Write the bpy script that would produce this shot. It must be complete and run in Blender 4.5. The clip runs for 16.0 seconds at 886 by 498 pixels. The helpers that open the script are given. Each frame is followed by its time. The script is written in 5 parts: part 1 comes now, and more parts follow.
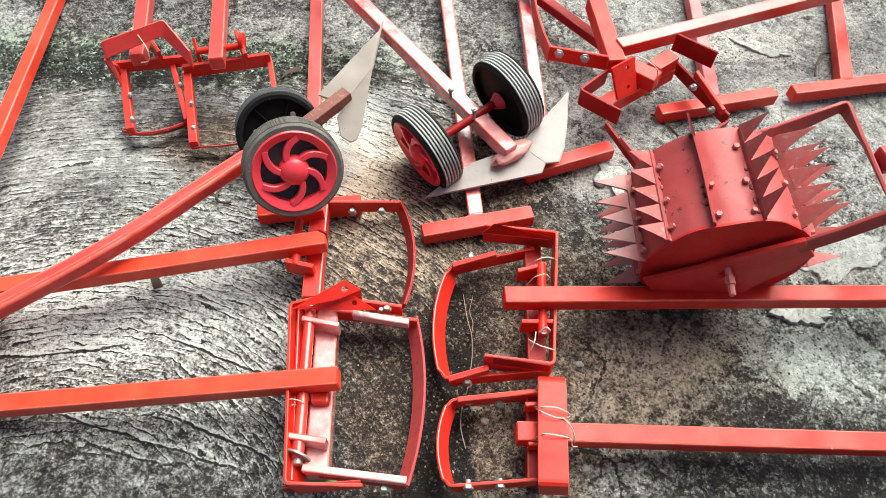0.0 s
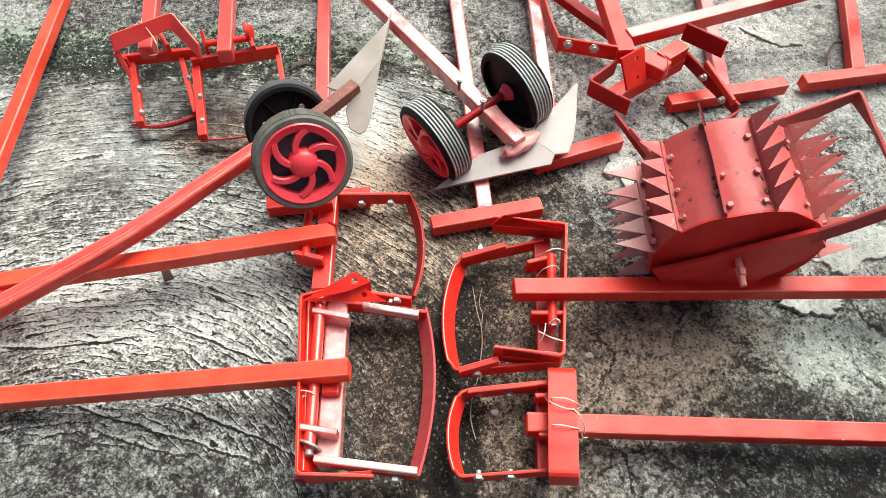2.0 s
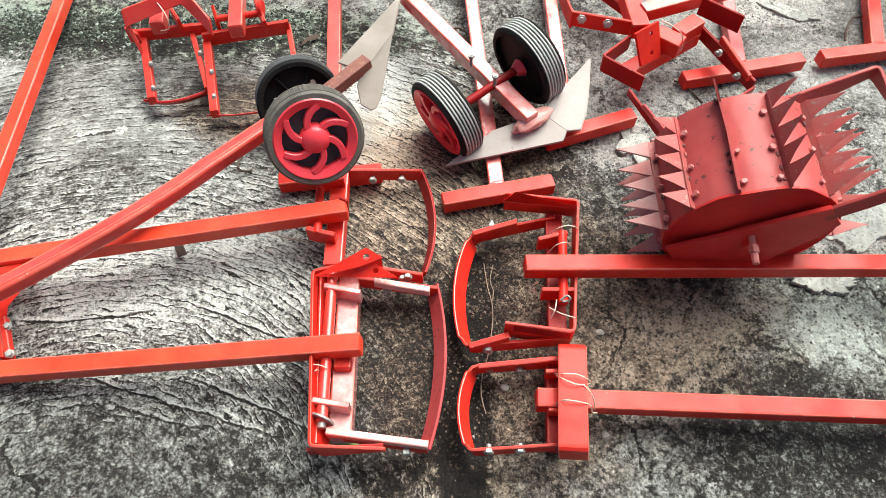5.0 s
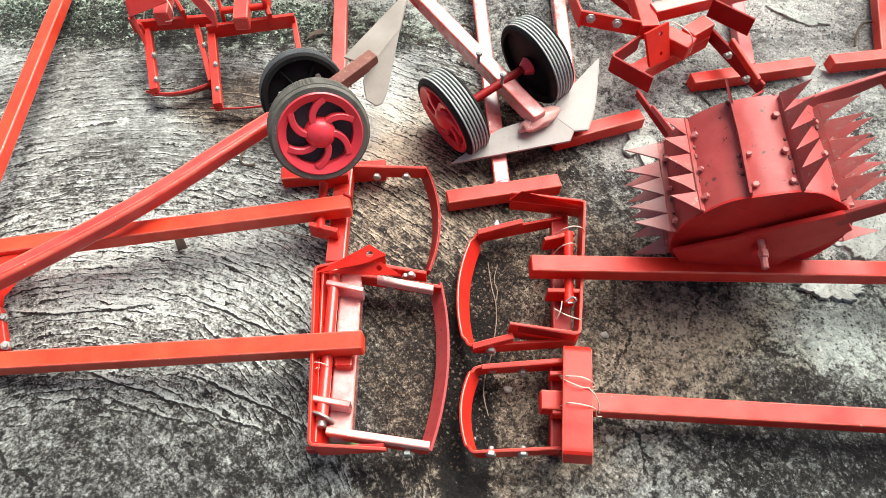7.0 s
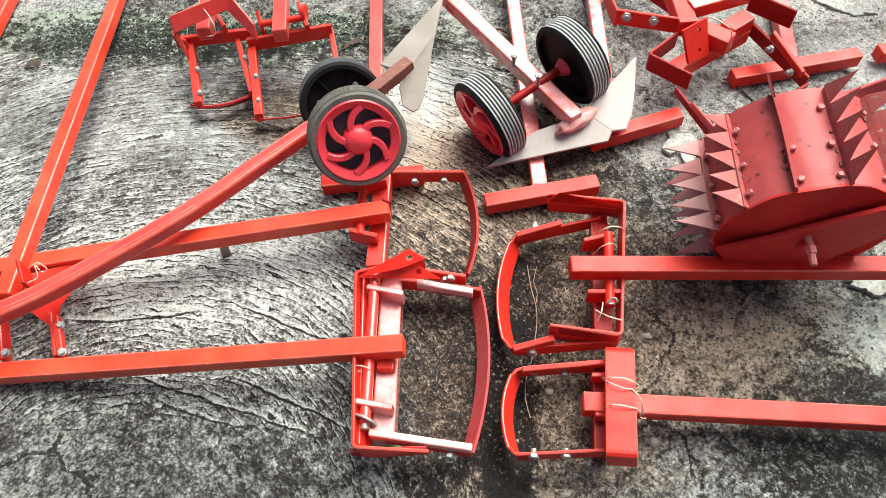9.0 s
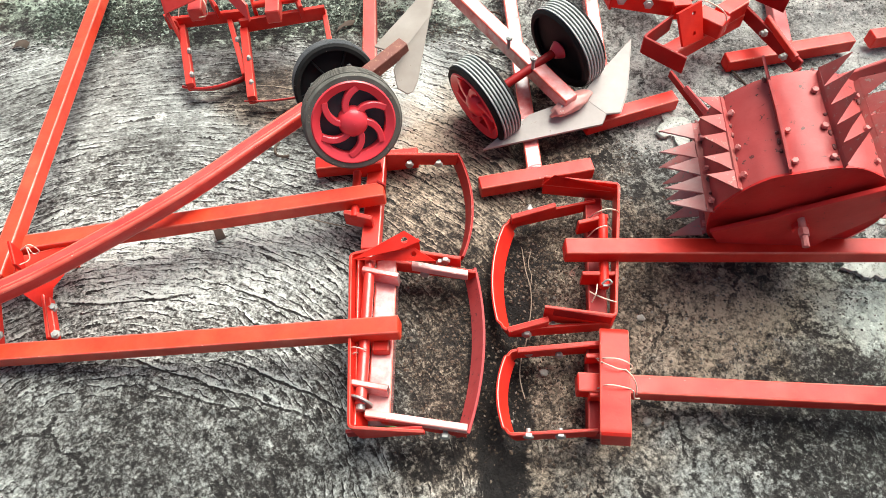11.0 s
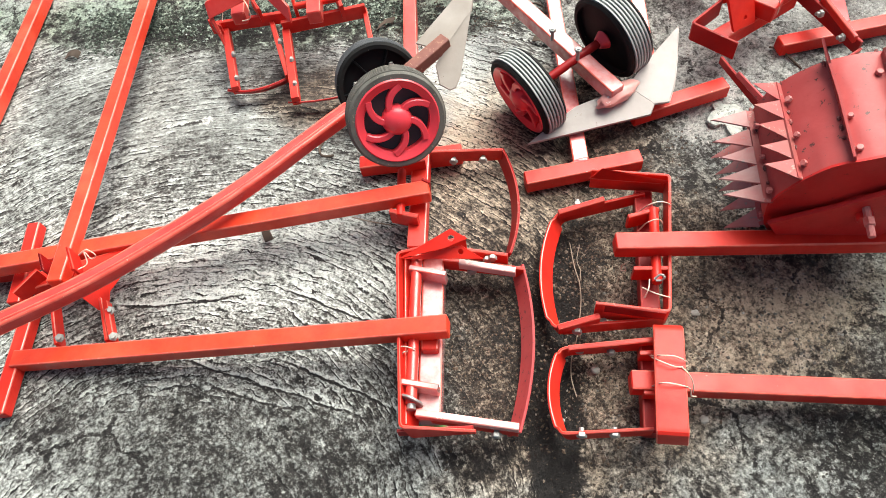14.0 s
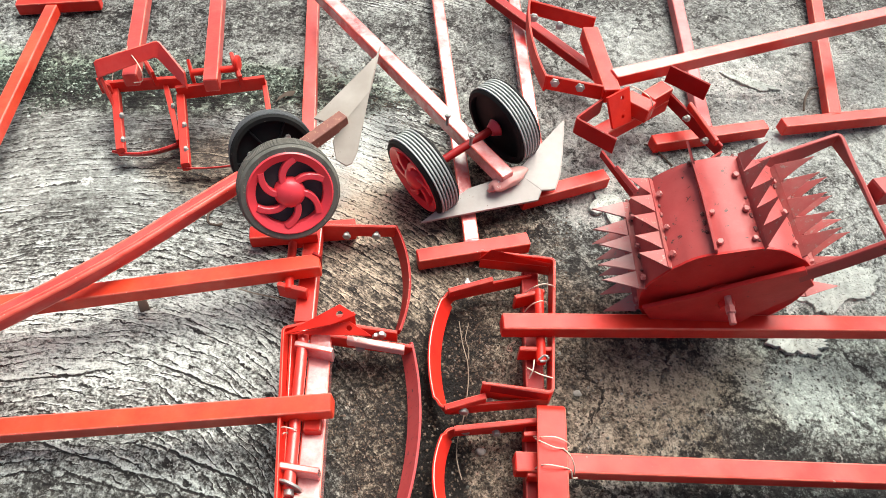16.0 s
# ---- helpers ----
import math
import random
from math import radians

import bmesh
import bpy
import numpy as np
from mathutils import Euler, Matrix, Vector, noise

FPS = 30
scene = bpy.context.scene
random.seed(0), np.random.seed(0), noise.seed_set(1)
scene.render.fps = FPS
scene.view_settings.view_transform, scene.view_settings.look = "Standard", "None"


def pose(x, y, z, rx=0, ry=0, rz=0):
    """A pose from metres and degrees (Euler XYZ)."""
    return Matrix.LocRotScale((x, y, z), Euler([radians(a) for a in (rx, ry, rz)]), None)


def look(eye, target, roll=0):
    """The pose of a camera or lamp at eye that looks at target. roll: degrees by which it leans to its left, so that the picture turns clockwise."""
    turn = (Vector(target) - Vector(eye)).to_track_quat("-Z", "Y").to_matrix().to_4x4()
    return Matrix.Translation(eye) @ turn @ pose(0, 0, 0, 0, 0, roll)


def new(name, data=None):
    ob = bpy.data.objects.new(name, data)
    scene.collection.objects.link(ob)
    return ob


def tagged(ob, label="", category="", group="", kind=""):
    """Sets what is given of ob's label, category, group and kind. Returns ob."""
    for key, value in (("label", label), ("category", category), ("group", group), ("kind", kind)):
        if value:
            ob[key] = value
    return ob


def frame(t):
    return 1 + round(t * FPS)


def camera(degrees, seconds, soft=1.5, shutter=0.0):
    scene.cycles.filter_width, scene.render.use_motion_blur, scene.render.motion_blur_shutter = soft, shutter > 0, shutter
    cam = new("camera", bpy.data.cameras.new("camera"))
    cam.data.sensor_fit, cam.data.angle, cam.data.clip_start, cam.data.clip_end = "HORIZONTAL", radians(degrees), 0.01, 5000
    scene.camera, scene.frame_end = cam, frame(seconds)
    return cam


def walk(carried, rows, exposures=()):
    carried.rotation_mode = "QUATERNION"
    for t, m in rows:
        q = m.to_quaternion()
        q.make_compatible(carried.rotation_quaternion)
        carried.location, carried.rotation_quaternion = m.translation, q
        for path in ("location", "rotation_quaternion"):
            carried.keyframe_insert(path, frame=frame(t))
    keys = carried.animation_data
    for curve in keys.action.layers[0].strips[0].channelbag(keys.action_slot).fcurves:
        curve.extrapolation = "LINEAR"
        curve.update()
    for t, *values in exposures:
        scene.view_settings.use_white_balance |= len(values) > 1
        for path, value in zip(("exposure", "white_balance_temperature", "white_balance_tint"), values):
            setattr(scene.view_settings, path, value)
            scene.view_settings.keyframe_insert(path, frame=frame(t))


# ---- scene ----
cam = camera(67.9, 16.0, soft=0.7)
PATH = [
    (0, (0.183, -0.49, 0.862), (0.16, 0.633, -0.792), 1.3),
    (0.5, (0.181, -0.491, 0.863), (0.156, 0.63, -0.793), 1.2),
    (1, (0.181, -0.49, 0.862), (0.16, 0.616, -0.804), 1.4),
    (1.5, (0.181, -0.49, 0.861), (0.161, 0.603, -0.813), 1.4),
    (2, (0.179, -0.491, 0.862), (0.137, 0.612, -0.806), 0.3),
    (2.5, (0.178, -0.481, 0.858), (0.116, 0.588, -0.831), -1.0),
    (3, (0.177, -0.489, 0.865), (0.103, 0.58, -0.824), -1.4),
    (3.5, (0.177, -0.497, 0.863), (0.074, 0.59, -0.813), -2.5),
    (4, (0.18, -0.488, 0.862), (0.114, 0.562, -0.839), -1.0),
    (4.5, (0.175, -0.489, 0.86), (0.094, 0.57, -0.834), -1.1),
    (5, (0.177, -0.495, 0.861), (0.108, 0.553, -0.841), -0.8),
    (5.2, (0.176, -0.495, 0.861), (0.128, 0.556, -0.841), 0.6),
    (7.3, (0.167, -0.49, 0.848), (0.098, 0.561, -0.853), 0.6),
    (7.5, (0.167, -0.487, 0.849), (0.078, 0.576, -0.843), -0.2),
    (8, (0.167, -0.492, 0.851), (0.073, 0.621, -0.808), -0.5),
    (8.5, (0.166, -0.495, 0.852), (-0.004, 0.62, -0.799), -4.1),
    (9, (0.168, -0.497, 0.85), (-0.013, 0.56, -0.839), -5.8),
    (9.2, (0.168, -0.495, 0.847), (0.004, 0.532, -0.861), -5.2),
    (11.3, (0.162, -0.505, 0.847), (0.011, 0.522, -0.862), -4.6),
    (11.5, (0.163, -0.504, 0.848), (-0.002, 0.519, -0.863), -5.4),
    (12, (0.163, -0.505, 0.848), (-0.006, 0.514, -0.865), -5.6),
    (12.5, (0.155, -0.505, 0.854), (-0.107, 0.508, -0.85), -13.0),
    (13, (0.155, -0.502, 0.844), (-0.092, 0.506, -0.866), -10.8),
    (13.5, (0.154, -0.504, 0.85), (-0.114, 0.538, -0.836), -11.0),
    (14, (0.152, -0.497, 0.844), (-0.119, 0.504, -0.866), -11.5),
    (14.5, (0.153, -0.505, 0.847), (-0.127, 0.5, -0.86), -11.6),
    (15, (0.16, -0.499, 0.845), (0.024, 0.567, -0.842), -4.6),
    (15.5, (0.16, -0.486, 0.829), (0.122, 0.606, -0.847), 0.5),
    (16, (0.162, -0.49, 0.846), (0.19, 0.712, -0.752), 4.1),
]
walk(cam, [(t, look(eye, target, roll)) for t, eye, target, roll in PATH],
     [(0.0, 1.19, 6650, 8), (5.0, 1.21, 6650, 8), (8.0, 1.24, 6650, 8), (14.5, 1.27, 6650, 8), (16.0, 1.27, 6650, 8)])

# ---- world and light ----
world = bpy.data.worlds.new("world")
world.use_nodes = True
scene.world = world
wn = world.node_tree
sky = wn.nodes.new("ShaderNodeTexSky")
sky.sky_type = "NISHITA"
sky.sun_disc = False
sky.air_density, sky.dust_density, sky.ozone_density = 0.5, 6.0, 0.3
sky.sun_elevation = radians(57)
sky.sun_rotation = radians(30)
wn.links.new(sky.outputs[0], wn.nodes["Background"].inputs[0])
wn.nodes["Background"].inputs[1].default_value = 0.068
sun_data = bpy.data.lights.new("sun", "SUN")
sun_data.energy, sun_data.angle, sun_data.color = 2.8, radians(50), (1.0, 0.97, 0.94)
sun = new("sun", sun_data)
sun.matrix_world = look((0.62, 1.08, 1.92), (0, 0, 0))


# ---- materials ----
def ramp(n, stops):
    r = n.nodes.new("ShaderNodeValToRGB")
    e = r.color_ramp.elements
    while len(e) < len(stops):
        e.new(0.5)
    for k, (p, c) in zip(e, stops):
        k.position = p
        k.color = (*c, 1) if len(c) == 3 else (c[0], c[0], c[0], 1)
    return r


def noise_node(n, vec, scale, detail=6.0, rough=0.6):
    k = n.nodes.new("ShaderNodeTexNoise")
    k.inputs["Scale"].default_value, k.inputs["Detail"].default_value, k.inputs["Roughness"].default_value = scale, detail, rough
    if vec is not None:
        n.links.new(vec, k.inputs["Vector"])
    return k


def math_node(n, op, a, b=0.0):
    m = n.nodes.new("ShaderNodeMath")
    m.operation = op
    for sock, v in zip(m.inputs, (a, b)):
        if isinstance(v, (int, float)):
            sock.default_value = v
        else:
            n.links.new(v, sock)
    return m.outputs[0]


def mixc(n, fac, a, b, mode="MIX"):
    m = n.nodes.new("ShaderNodeMix")
    m.data_type, m.blend_type = "RGBA", mode
    for sock, v in ((m.inputs[0], fac), (m.inputs[6], a), (m.inputs[7], b)):
        if isinstance(v, (int, float)):
            sock.default_value = v
        elif isinstance(v, tuple):
            sock.default_value = (*v, 1)
        else:
            n.links.new(v, sock)
    return m.outputs[2]


def surface(name, base, base2, chip=None, chip_at=0.68, rough=0.4, metal=0.0, scale=25.0, bump=0.15, coat=0.0, bump_scale=220.0, spec=0.5, dust=None, coat_at=(0.42, 0.62)):
    """A worn surface: two tones at a broad scale, grain, chips of another colour where the paint is gone."""
    mat = bpy.data.materials.new(name)
    mat.use_nodes = True
    n = mat.node_tree
    b = n.nodes["Principled BSDF"]
    tc = n.nodes.new("ShaderNodeTexCoord").outputs["Object"]
    broad = noise_node(n, tc, scale)
    fine = noise_node(n, tc, bump_scale, 4.0)
    col = mixc(n, ramp_out(n, broad, 0.35, 0.7), base, base2)
    rgh = n.nodes.new("ShaderNodeMapRange")
    rgh.inputs["To Min"].default_value, rgh.inputs["To Max"].default_value = rough * 0.7, min(1.0, rough * 1.4)
    n.links.new(broad.outputs[0], rgh.inputs[0])
    if chip:
        spots = noise_node(n, tc, scale * 4.0, 5.0, 0.7)
        col = mixc(n, ramp_out(n, spots, chip_at, chip_at + 0.04), col, chip)
    if dust:
        veil = noise_node(n, tc, 11.0, 7.0, 0.68)
        col = mixc(n, math_node(n, "MULTIPLY", ramp_out(n, veil, 0.46, 0.72), 0.42), col, dust)
    n.links.new(col, b.inputs["Base Color"])
    n.links.new(rgh.outputs[0], b.inputs["Roughness"])
    b.inputs["Metallic"].default_value = metal
    n.links.new(math_node(n, "MULTIPLY", ramp_out(n, noise_node(n, tc, 17.0, 5.0, 0.6), *coat_at), coat), b.inputs["Coat Weight"])
    b.inputs["Coat Roughness"].default_value = 0.2
    b.inputs["Specular IOR Level"].default_value = spec
    bp = n.nodes.new("ShaderNodeBump")
    bp.inputs["Strength"].default_value, bp.inputs["Distance"].default_value = bump, 0.001
    n.links.new(fine.outputs[0], bp.inputs["Height"])
    n.links.new(bp.outputs[0], b.inputs["Normal"])
    return mat


def ramp_out(n, node, lo, hi):
    r = ramp(n, [(lo, (0.0,)), (hi, (1.0,))])
    n.links.new(node.outputs[0], r.inputs[0])
    return r.outputs[0]


RED = surface("red_paint", (0.68, 0.030, 0.016), (0.52, 0.014, 0.010), (0.68, 0.24, 0.18), 0.70, 0.40, coat=0.14, spec=0.25, dust=(0.64, 0.060, 0.045))
RED_ORANGE = surface("orange_red_paint", (0.76, 0.060, 0.022), (0.62, 0.030, 0.014), (0.70, 0.26, 0.18), 0.70, 0.40, coat=0.4, spec=0.35, dust=(0.72, 0.14, 0.075))
# the whitish second tone is sky glare put into the colour
RED_GLARE = surface("glossy_red_paint_with_glare", (0.60, 0.05, 0.05), (0.76, 0.46, 0.44), None, 0.54, 0.2, scale=22, coat=1.0, coat_at=(0.20, 0.42))
RED_SHEEN = surface("shiny_red_paint", (0.64, 0.045, 0.030), (0.54, 0.025, 0.02), (0.70, 0.30, 0.26), 0.70, 0.30, coat=0.6, coat_at=(0.25, 0.48), dust=(0.66, 0.14, 0.11))
# darker copy of the red: shade of blades and under-parts put into the colour
RED_DARK = surface("shaded_red_paint", (0.25, 0.008, 0.009), (0.34, 0.012, 0.012), (0.55, 0.2, 0.18), 0.72, 0.42, spec=0.2)
RED_FADED = surface("sun_faded_red_paint", (0.52, 0.10, 0.10), (0.42, 0.05, 0.055), (0.66, 0.34, 0.32), 0.66, 0.42, scale=18, coat=0.2, dust=(0.62, 0.22, 0.20))
RED_PALE = surface("faded_red_paint", (0.44, 0.055, 0.055), (0.35, 0.035, 0.038), (0.06, 0.03, 0.028), 0.60, 0.46, scale=30, dust=(0.46, 0.10, 0.10))
RED_DUST = surface("dusty_red_metal", (0.38, 0.065, 0.062), (0.28, 0.08, 0.07), (0.30, 0.2, 0.17), 0.60, 0.55, scale=30, dust=(0.42, 0.24, 0.21))
# wear, plus the light on top edges put into the pale tones
RED_WORN_LIT = surface("worn_red_paint_lit_pale", (0.70, 0.40, 0.36), (0.64, 0.22, 0.19), (0.76, 0.64, 0.58), 0.60, 0.3, scale=20, coat=0.3)
RED_BOLT = surface("paint_caked_steel", (0.58, 0.24, 0.22), (0.42, 0.09, 0.08), (0.2, 0.1, 0.08), 0.66, 0.5, scale=60)
RED_DRUM = surface("rust_pitted_red_sheet", (0.42, 0.075, 0.070), (0.32, 0.035, 0.036), (0.05, 0.022, 0.02), 0.615, 0.42, scale=22, spec=0.3, dust=(0.56, 0.21, 0.19))
RED_DISC = surface("dull_red_sheet", (0.60, 0.034, 0.030), (0.46, 0.020, 0.020), (0.08, 0.02, 0.018), 0.66, 0.42, scale=18, spec=0.2, dust=(0.48, 0.045, 0.038))
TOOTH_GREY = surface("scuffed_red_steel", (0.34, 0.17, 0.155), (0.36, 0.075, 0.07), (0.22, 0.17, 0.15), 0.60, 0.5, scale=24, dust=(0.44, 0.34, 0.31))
RED_SCALE = surface("rust_scale", (0.06, 0.022, 0.02), (0.30, 0.06, 0.055), (0.5, 0.24, 0.22), 0.60, 0.7, scale=90)
RUST = surface("rusty_bar", (0.34, 0.045, 0.04), (0.38, 0.055, 0.05), (0.09, 0.04, 0.03), 0.64, 0.6)
BROWN = surface("browned_steel", (0.17, 0.055, 0.04), (0.24, 0.10, 0.07), (0.30, 0.17, 0.11), 0.60, 0.6, scale=45)
TYRE_DIRTY = surface("muddy_rubber", (0.17, 0.172, 0.152), (0.095, 0.098, 0.086), (0.24, 0.23, 0.18), 0.60, 0.9, scale=40, spec=0.2, dust=(0.13, 0.115, 0.09))
# tread of the far wheel, with the light on it painted as grey
TYRE_GREY = surface("lit_grey_rubber", (0.13, 0.145, 0.15), (0.08, 0.09, 0.095), (0.2, 0.2, 0.18), 0.64, 0.8, spec=0.25)
ZINC = surface("zinc", (0.42, 0.44, 0.41), (0.30, 0.32, 0.30), None, 0.7, 0.45, metal=0.5, scale=60)
SHARE = surface("share_steel", (0.30, 0.285, 0.262), (0.42, 0.405, 0.38), (0.16, 0.12, 0.09), 0.66, 0.5, scale=13, spec=0.3, dust=(0.52, 0.50, 0.47))
SHARE_EDGE = surface("ground_steel_edge", (0.50, 0.485, 0.455), (0.62, 0.605, 0.58), (0.30, 0.26, 0.22), 0.66, 0.45, scale=20, spec=0.3)
RUBBER = surface("tyre_rubber", (0.008, 0.009, 0.010), (0.016, 0.017, 0.016), (0.10, 0.10, 0.085), 0.67, 0.85, spec=0.15, dust=(0.045, 0.045, 0.04))
SHARE_DULL = surface("dull_share_steel", (0.33, 0.305, 0.26), (0.42, 0.395, 0.35), (0.16, 0.12, 0.09), 0.68, 0.45, metal=0.1, scale=16)
# dust on the ribs, made paler still by a painted sky highlight
TREAD = surface("dusty_rubber_with_highlight", (0.42, 0.46, 0.44), (0.24, 0.27, 0.26), (0.5, 0.52, 0.48), 0.66, 0.6)
BLACK = surface("black_plastic", (0.005, 0.006, 0.007), (0.009, 0.011, 0.012), (0.04, 0.04, 0.035), 0.74, 0.6, spec=0.12)
BLACK_DUSTY = surface("dusty_black_plastic", (0.055, 0.068, 0.074), (0.09, 0.105, 0.11), (0.07, 0.07, 0.06), 0.72, 0.6, spec=0.2)
WHEEL_RED = surface("red_plastic", (0.82, 0.060, 0.080), (0.76, 0.05, 0.07), None, 0.7, 0.3, scale=12)
WIRE = surface("tie_wire", (0.72, 0.62, 0.50), (0.6, 0.5, 0.4), None, 0.7, 0.45, metal=0.1)
# worn paint, paled further to carry the sky glint along edges
EDGE = surface("worn_edge_paint_with_glint", (0.72, 0.15, 0.105), (0.63, 0.05, 0.032), (0.72, 0.38, 0.31), 0.64, 0.30, scale=35, coat=0.4, coat_at=(0.35, 0.55))
# worn edges to go with the shaded copy of the red
EDGE_DARK = surface("shaded_paint_worn_at_edges", (0.52, 0.09, 0.075), (0.42, 0.03, 0.025), (0.6, 0.32, 0.28), 0.60, 0.4, scale=35)
RED_FOLD = surface("folded_red_sheet", (0.56, 0.045, 0.036), (0.45, 0.02, 0.02), (0.70, 0.30, 0.26), 0.68, 0.42, scale=30, coat=0.2, dust=(0.60, 0.13, 0.11))
PALE_EDGE = {RED: EDGE, RED_ORANGE: EDGE, RED_SHEEN: EDGE, RED_FOLD: EDGE, RED_GLARE: EDGE, RED_DARK: EDGE_DARK}
DEBRIS = surface("dry_leaf", (0.09, 0.065, 0.045), (0.05, 0.04, 0.03), None, 0.7, 0.8)
LEAF_GREEN = surface("green_leaf", (0.10, 0.22, 0.06), (0.16, 0.30, 0.10), None, 0.7, 0.6)
DEBRIS_PALE = surface("dried_root", (0.30, 0.25, 0.19), (0.2, 0.16, 0.12), None, 0.7, 0.85)
CRUST = surface("pale_crust", (0.46, 0.51, 0.47), (0.24, 0.27, 0.245), (0.10, 0.10, 0.085), 0.57, 0.85, scale=75, bump=1.0, bump_scale=260, spec=0.2, dust=(0.30, 0.32, 0.29))
STONE = surface("pale_stone", (0.36, 0.36, 0.32), (0.22, 0.21, 0.18), (0.12, 0.1, 0.08), 0.64, 0.85, scale=90)


def crumbs(name, stops):
    """Each crumb takes its own tone."""
    mat = bpy.data.materials.new(name)
    mat.use_nodes = True
    n = mat.node_tree
    r = ramp(n, stops)
    n.links.new(n.nodes.new("ShaderNodeNewGeometry").outputs["Random Per Island"], r.inputs[0])
    n.links.new(r.outputs[0], n.nodes["Principled BSDF"].inputs["Base Color"])
    n.nodes["Principled BSDF"].inputs["Roughness"].default_value = 0.9
    return mat


GRIT = crumbs("soil_and_grit", [(0.0, (0.03, 0.024, 0.018)), (0.55, (0.105, 0.075, 0.052)), (0.88, (0.125, 0.094, 0.070)), (0.98, (0.20, 0.165, 0.13)), (1.0, (0.34, 0.31, 0.27))])
GREY_GRIT = crumbs("grey_grit", [(0.0, (0.02, 0.02, 0.018)), (0.5, (0.085, 0.085, 0.076)), (0.9, (0.17, 0.17, 0.155)), (1.0, (0.32, 0.33, 0.30))])
MOSS_TUFT = crumbs("moss_and_lichen", [(0.0, (0.012, 0.02, 0.014)), (0.55, (0.045, 0.062, 0.046)), (0.85, (0.13, 0.17, 0.135)), (0.97, (0.28, 0.35, 0.30)), (1.0, (0.44, 0.53, 0.47))])

ARC = (-0.313, -0.461)      # centre of the arcs that the float left in the concrete


# steps in the worn skin of the slab: place across the step, height, which also shades the colour
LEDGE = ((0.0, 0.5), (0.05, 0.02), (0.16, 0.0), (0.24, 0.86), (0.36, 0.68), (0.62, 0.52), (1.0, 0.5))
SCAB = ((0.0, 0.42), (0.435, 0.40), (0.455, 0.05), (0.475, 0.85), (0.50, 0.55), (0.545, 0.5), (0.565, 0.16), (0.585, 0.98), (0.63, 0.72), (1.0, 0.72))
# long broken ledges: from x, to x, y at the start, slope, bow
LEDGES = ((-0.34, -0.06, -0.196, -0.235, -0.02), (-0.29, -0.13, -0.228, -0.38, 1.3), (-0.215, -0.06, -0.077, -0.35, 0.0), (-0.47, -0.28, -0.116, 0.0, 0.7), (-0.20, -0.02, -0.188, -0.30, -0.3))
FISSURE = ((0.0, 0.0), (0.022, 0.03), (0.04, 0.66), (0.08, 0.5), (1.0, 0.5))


def concrete():
    mat = bpy.data.materials.new("weathered_concrete")
    mat.use_nodes = True
    n = mat.node_tree
    b = n.nodes["Principled BSDF"]
    tc = n.nodes.new("ShaderNodeTexCoord").outputs["Object"]
    sep = n.nodes.new("ShaderNodeSeparateXYZ")
    n.links.new(tc, sep.inputs[0])
    X, Y = sep.outputs[0], sep.outputs[1]
    M = lambda op, p, q=0.0: math_node(n, op, p, q)
    warp = noise_node(n, tc, 7.0, 4.0, 0.6).outputs[0]
    warp2 = noise_node(n, tc, 19.0, 5.0, 0.6).outputs[0]
    x, y = M("SUBTRACT", X, ARC[0]), M("SUBTRACT", Y, ARC[1])
    r = M("SQRT", M("ADD", M("MULTIPLY", x, x), M("MULTIPLY", y, y)))
    r = M("ADD", r, M("MULTIPLY", warp, 0.022))
    a = M("ARCTAN2", y, x)
    polar = n.nodes.new("ShaderNodeCombineXYZ")
    n.links.new(M("MULTIPLY", r, 150.0), polar.inputs[0])
    n.links.new(M("MULTIPLY", a, 22.0), polar.inputs[1])
    streak = noise_node(n, polar.outputs[0], 1.0, 3.5, 0.6).outputs[0]
    fine_polar = n.nodes.new("ShaderNodeCombineXYZ")
    n.links.new(M("MULTIPLY", r, 330.0), fine_polar.inputs[0])
    n.links.new(M("MULTIPLY", a, 80.0), fine_polar.inputs[1])
    chop = noise_node(n, fine_polar.outputs[0], 1.0, 3.0, 0.6).outputs[0]
    grit = noise_node(n, tc, 230.0, 4.0, 0.7).outputs[0]
    mid = noise_node(n, tc, 48.0, 7.0, 0.7).outputs[0]
    broad = noise_node(n, tc, 6.0, 6.0, 0.62).outputs[0]
    drift = n.nodes.new("ShaderNodeVectorMath")
    drift.operation = "SCALE"
    n.links.new(noise_node(n, tc, 60.0, 4.0, 0.65).outputs[1], drift.inputs[0])
    drift.inputs["Scale"].default_value = 0.045
    drifted = n.nodes.new("ShaderNodeVectorMath")
    drifted.operation = "ADD"
    n.links.new(tc, drifted.inputs[0])
    n.links.new(drift.outputs[0], drifted.inputs[1])
    crack = n.nodes.new("ShaderNodeTexVoronoi")
    crack.feature = "DISTANCE_TO_EDGE"
    crack.inputs["Scale"].default_value = 9.0
    n.links.new(drifted.outputs[0], crack.inputs["Vector"])

    def blob(cx, cy, rx, ry, edge=0.6, rag=1.2, rough_edge=None):
        """1 inside a ragged oval, 0 outside."""
        dx, dy = M("DIVIDE", M("SUBTRACT", X, cx), rx), M("DIVIDE", M("SUBTRACT", Y, cy), ry)
        d = M("SQRT", M("ADD", M("MULTIPLY", dx, dx), M("MULTIPLY", dy, dy)))
        d = M("ADD", d, M("MULTIPLY", M("SUBTRACT", rough_edge or warp2, 0.5), rag))
        m = n.nodes.new("ShaderNodeMapRange")
        m.interpolation_type = "SMOOTHSTEP"
        n.links.new(d, m.inputs[0])
        m.inputs["From Min"].default_value, m.inputs["From Max"].default_value = 1.0 + edge / 2, 1.0 - edge / 2
        return m.outputs[0]

    # where the float marks survive
    m = n.nodes.new("ShaderNodeMapRange")
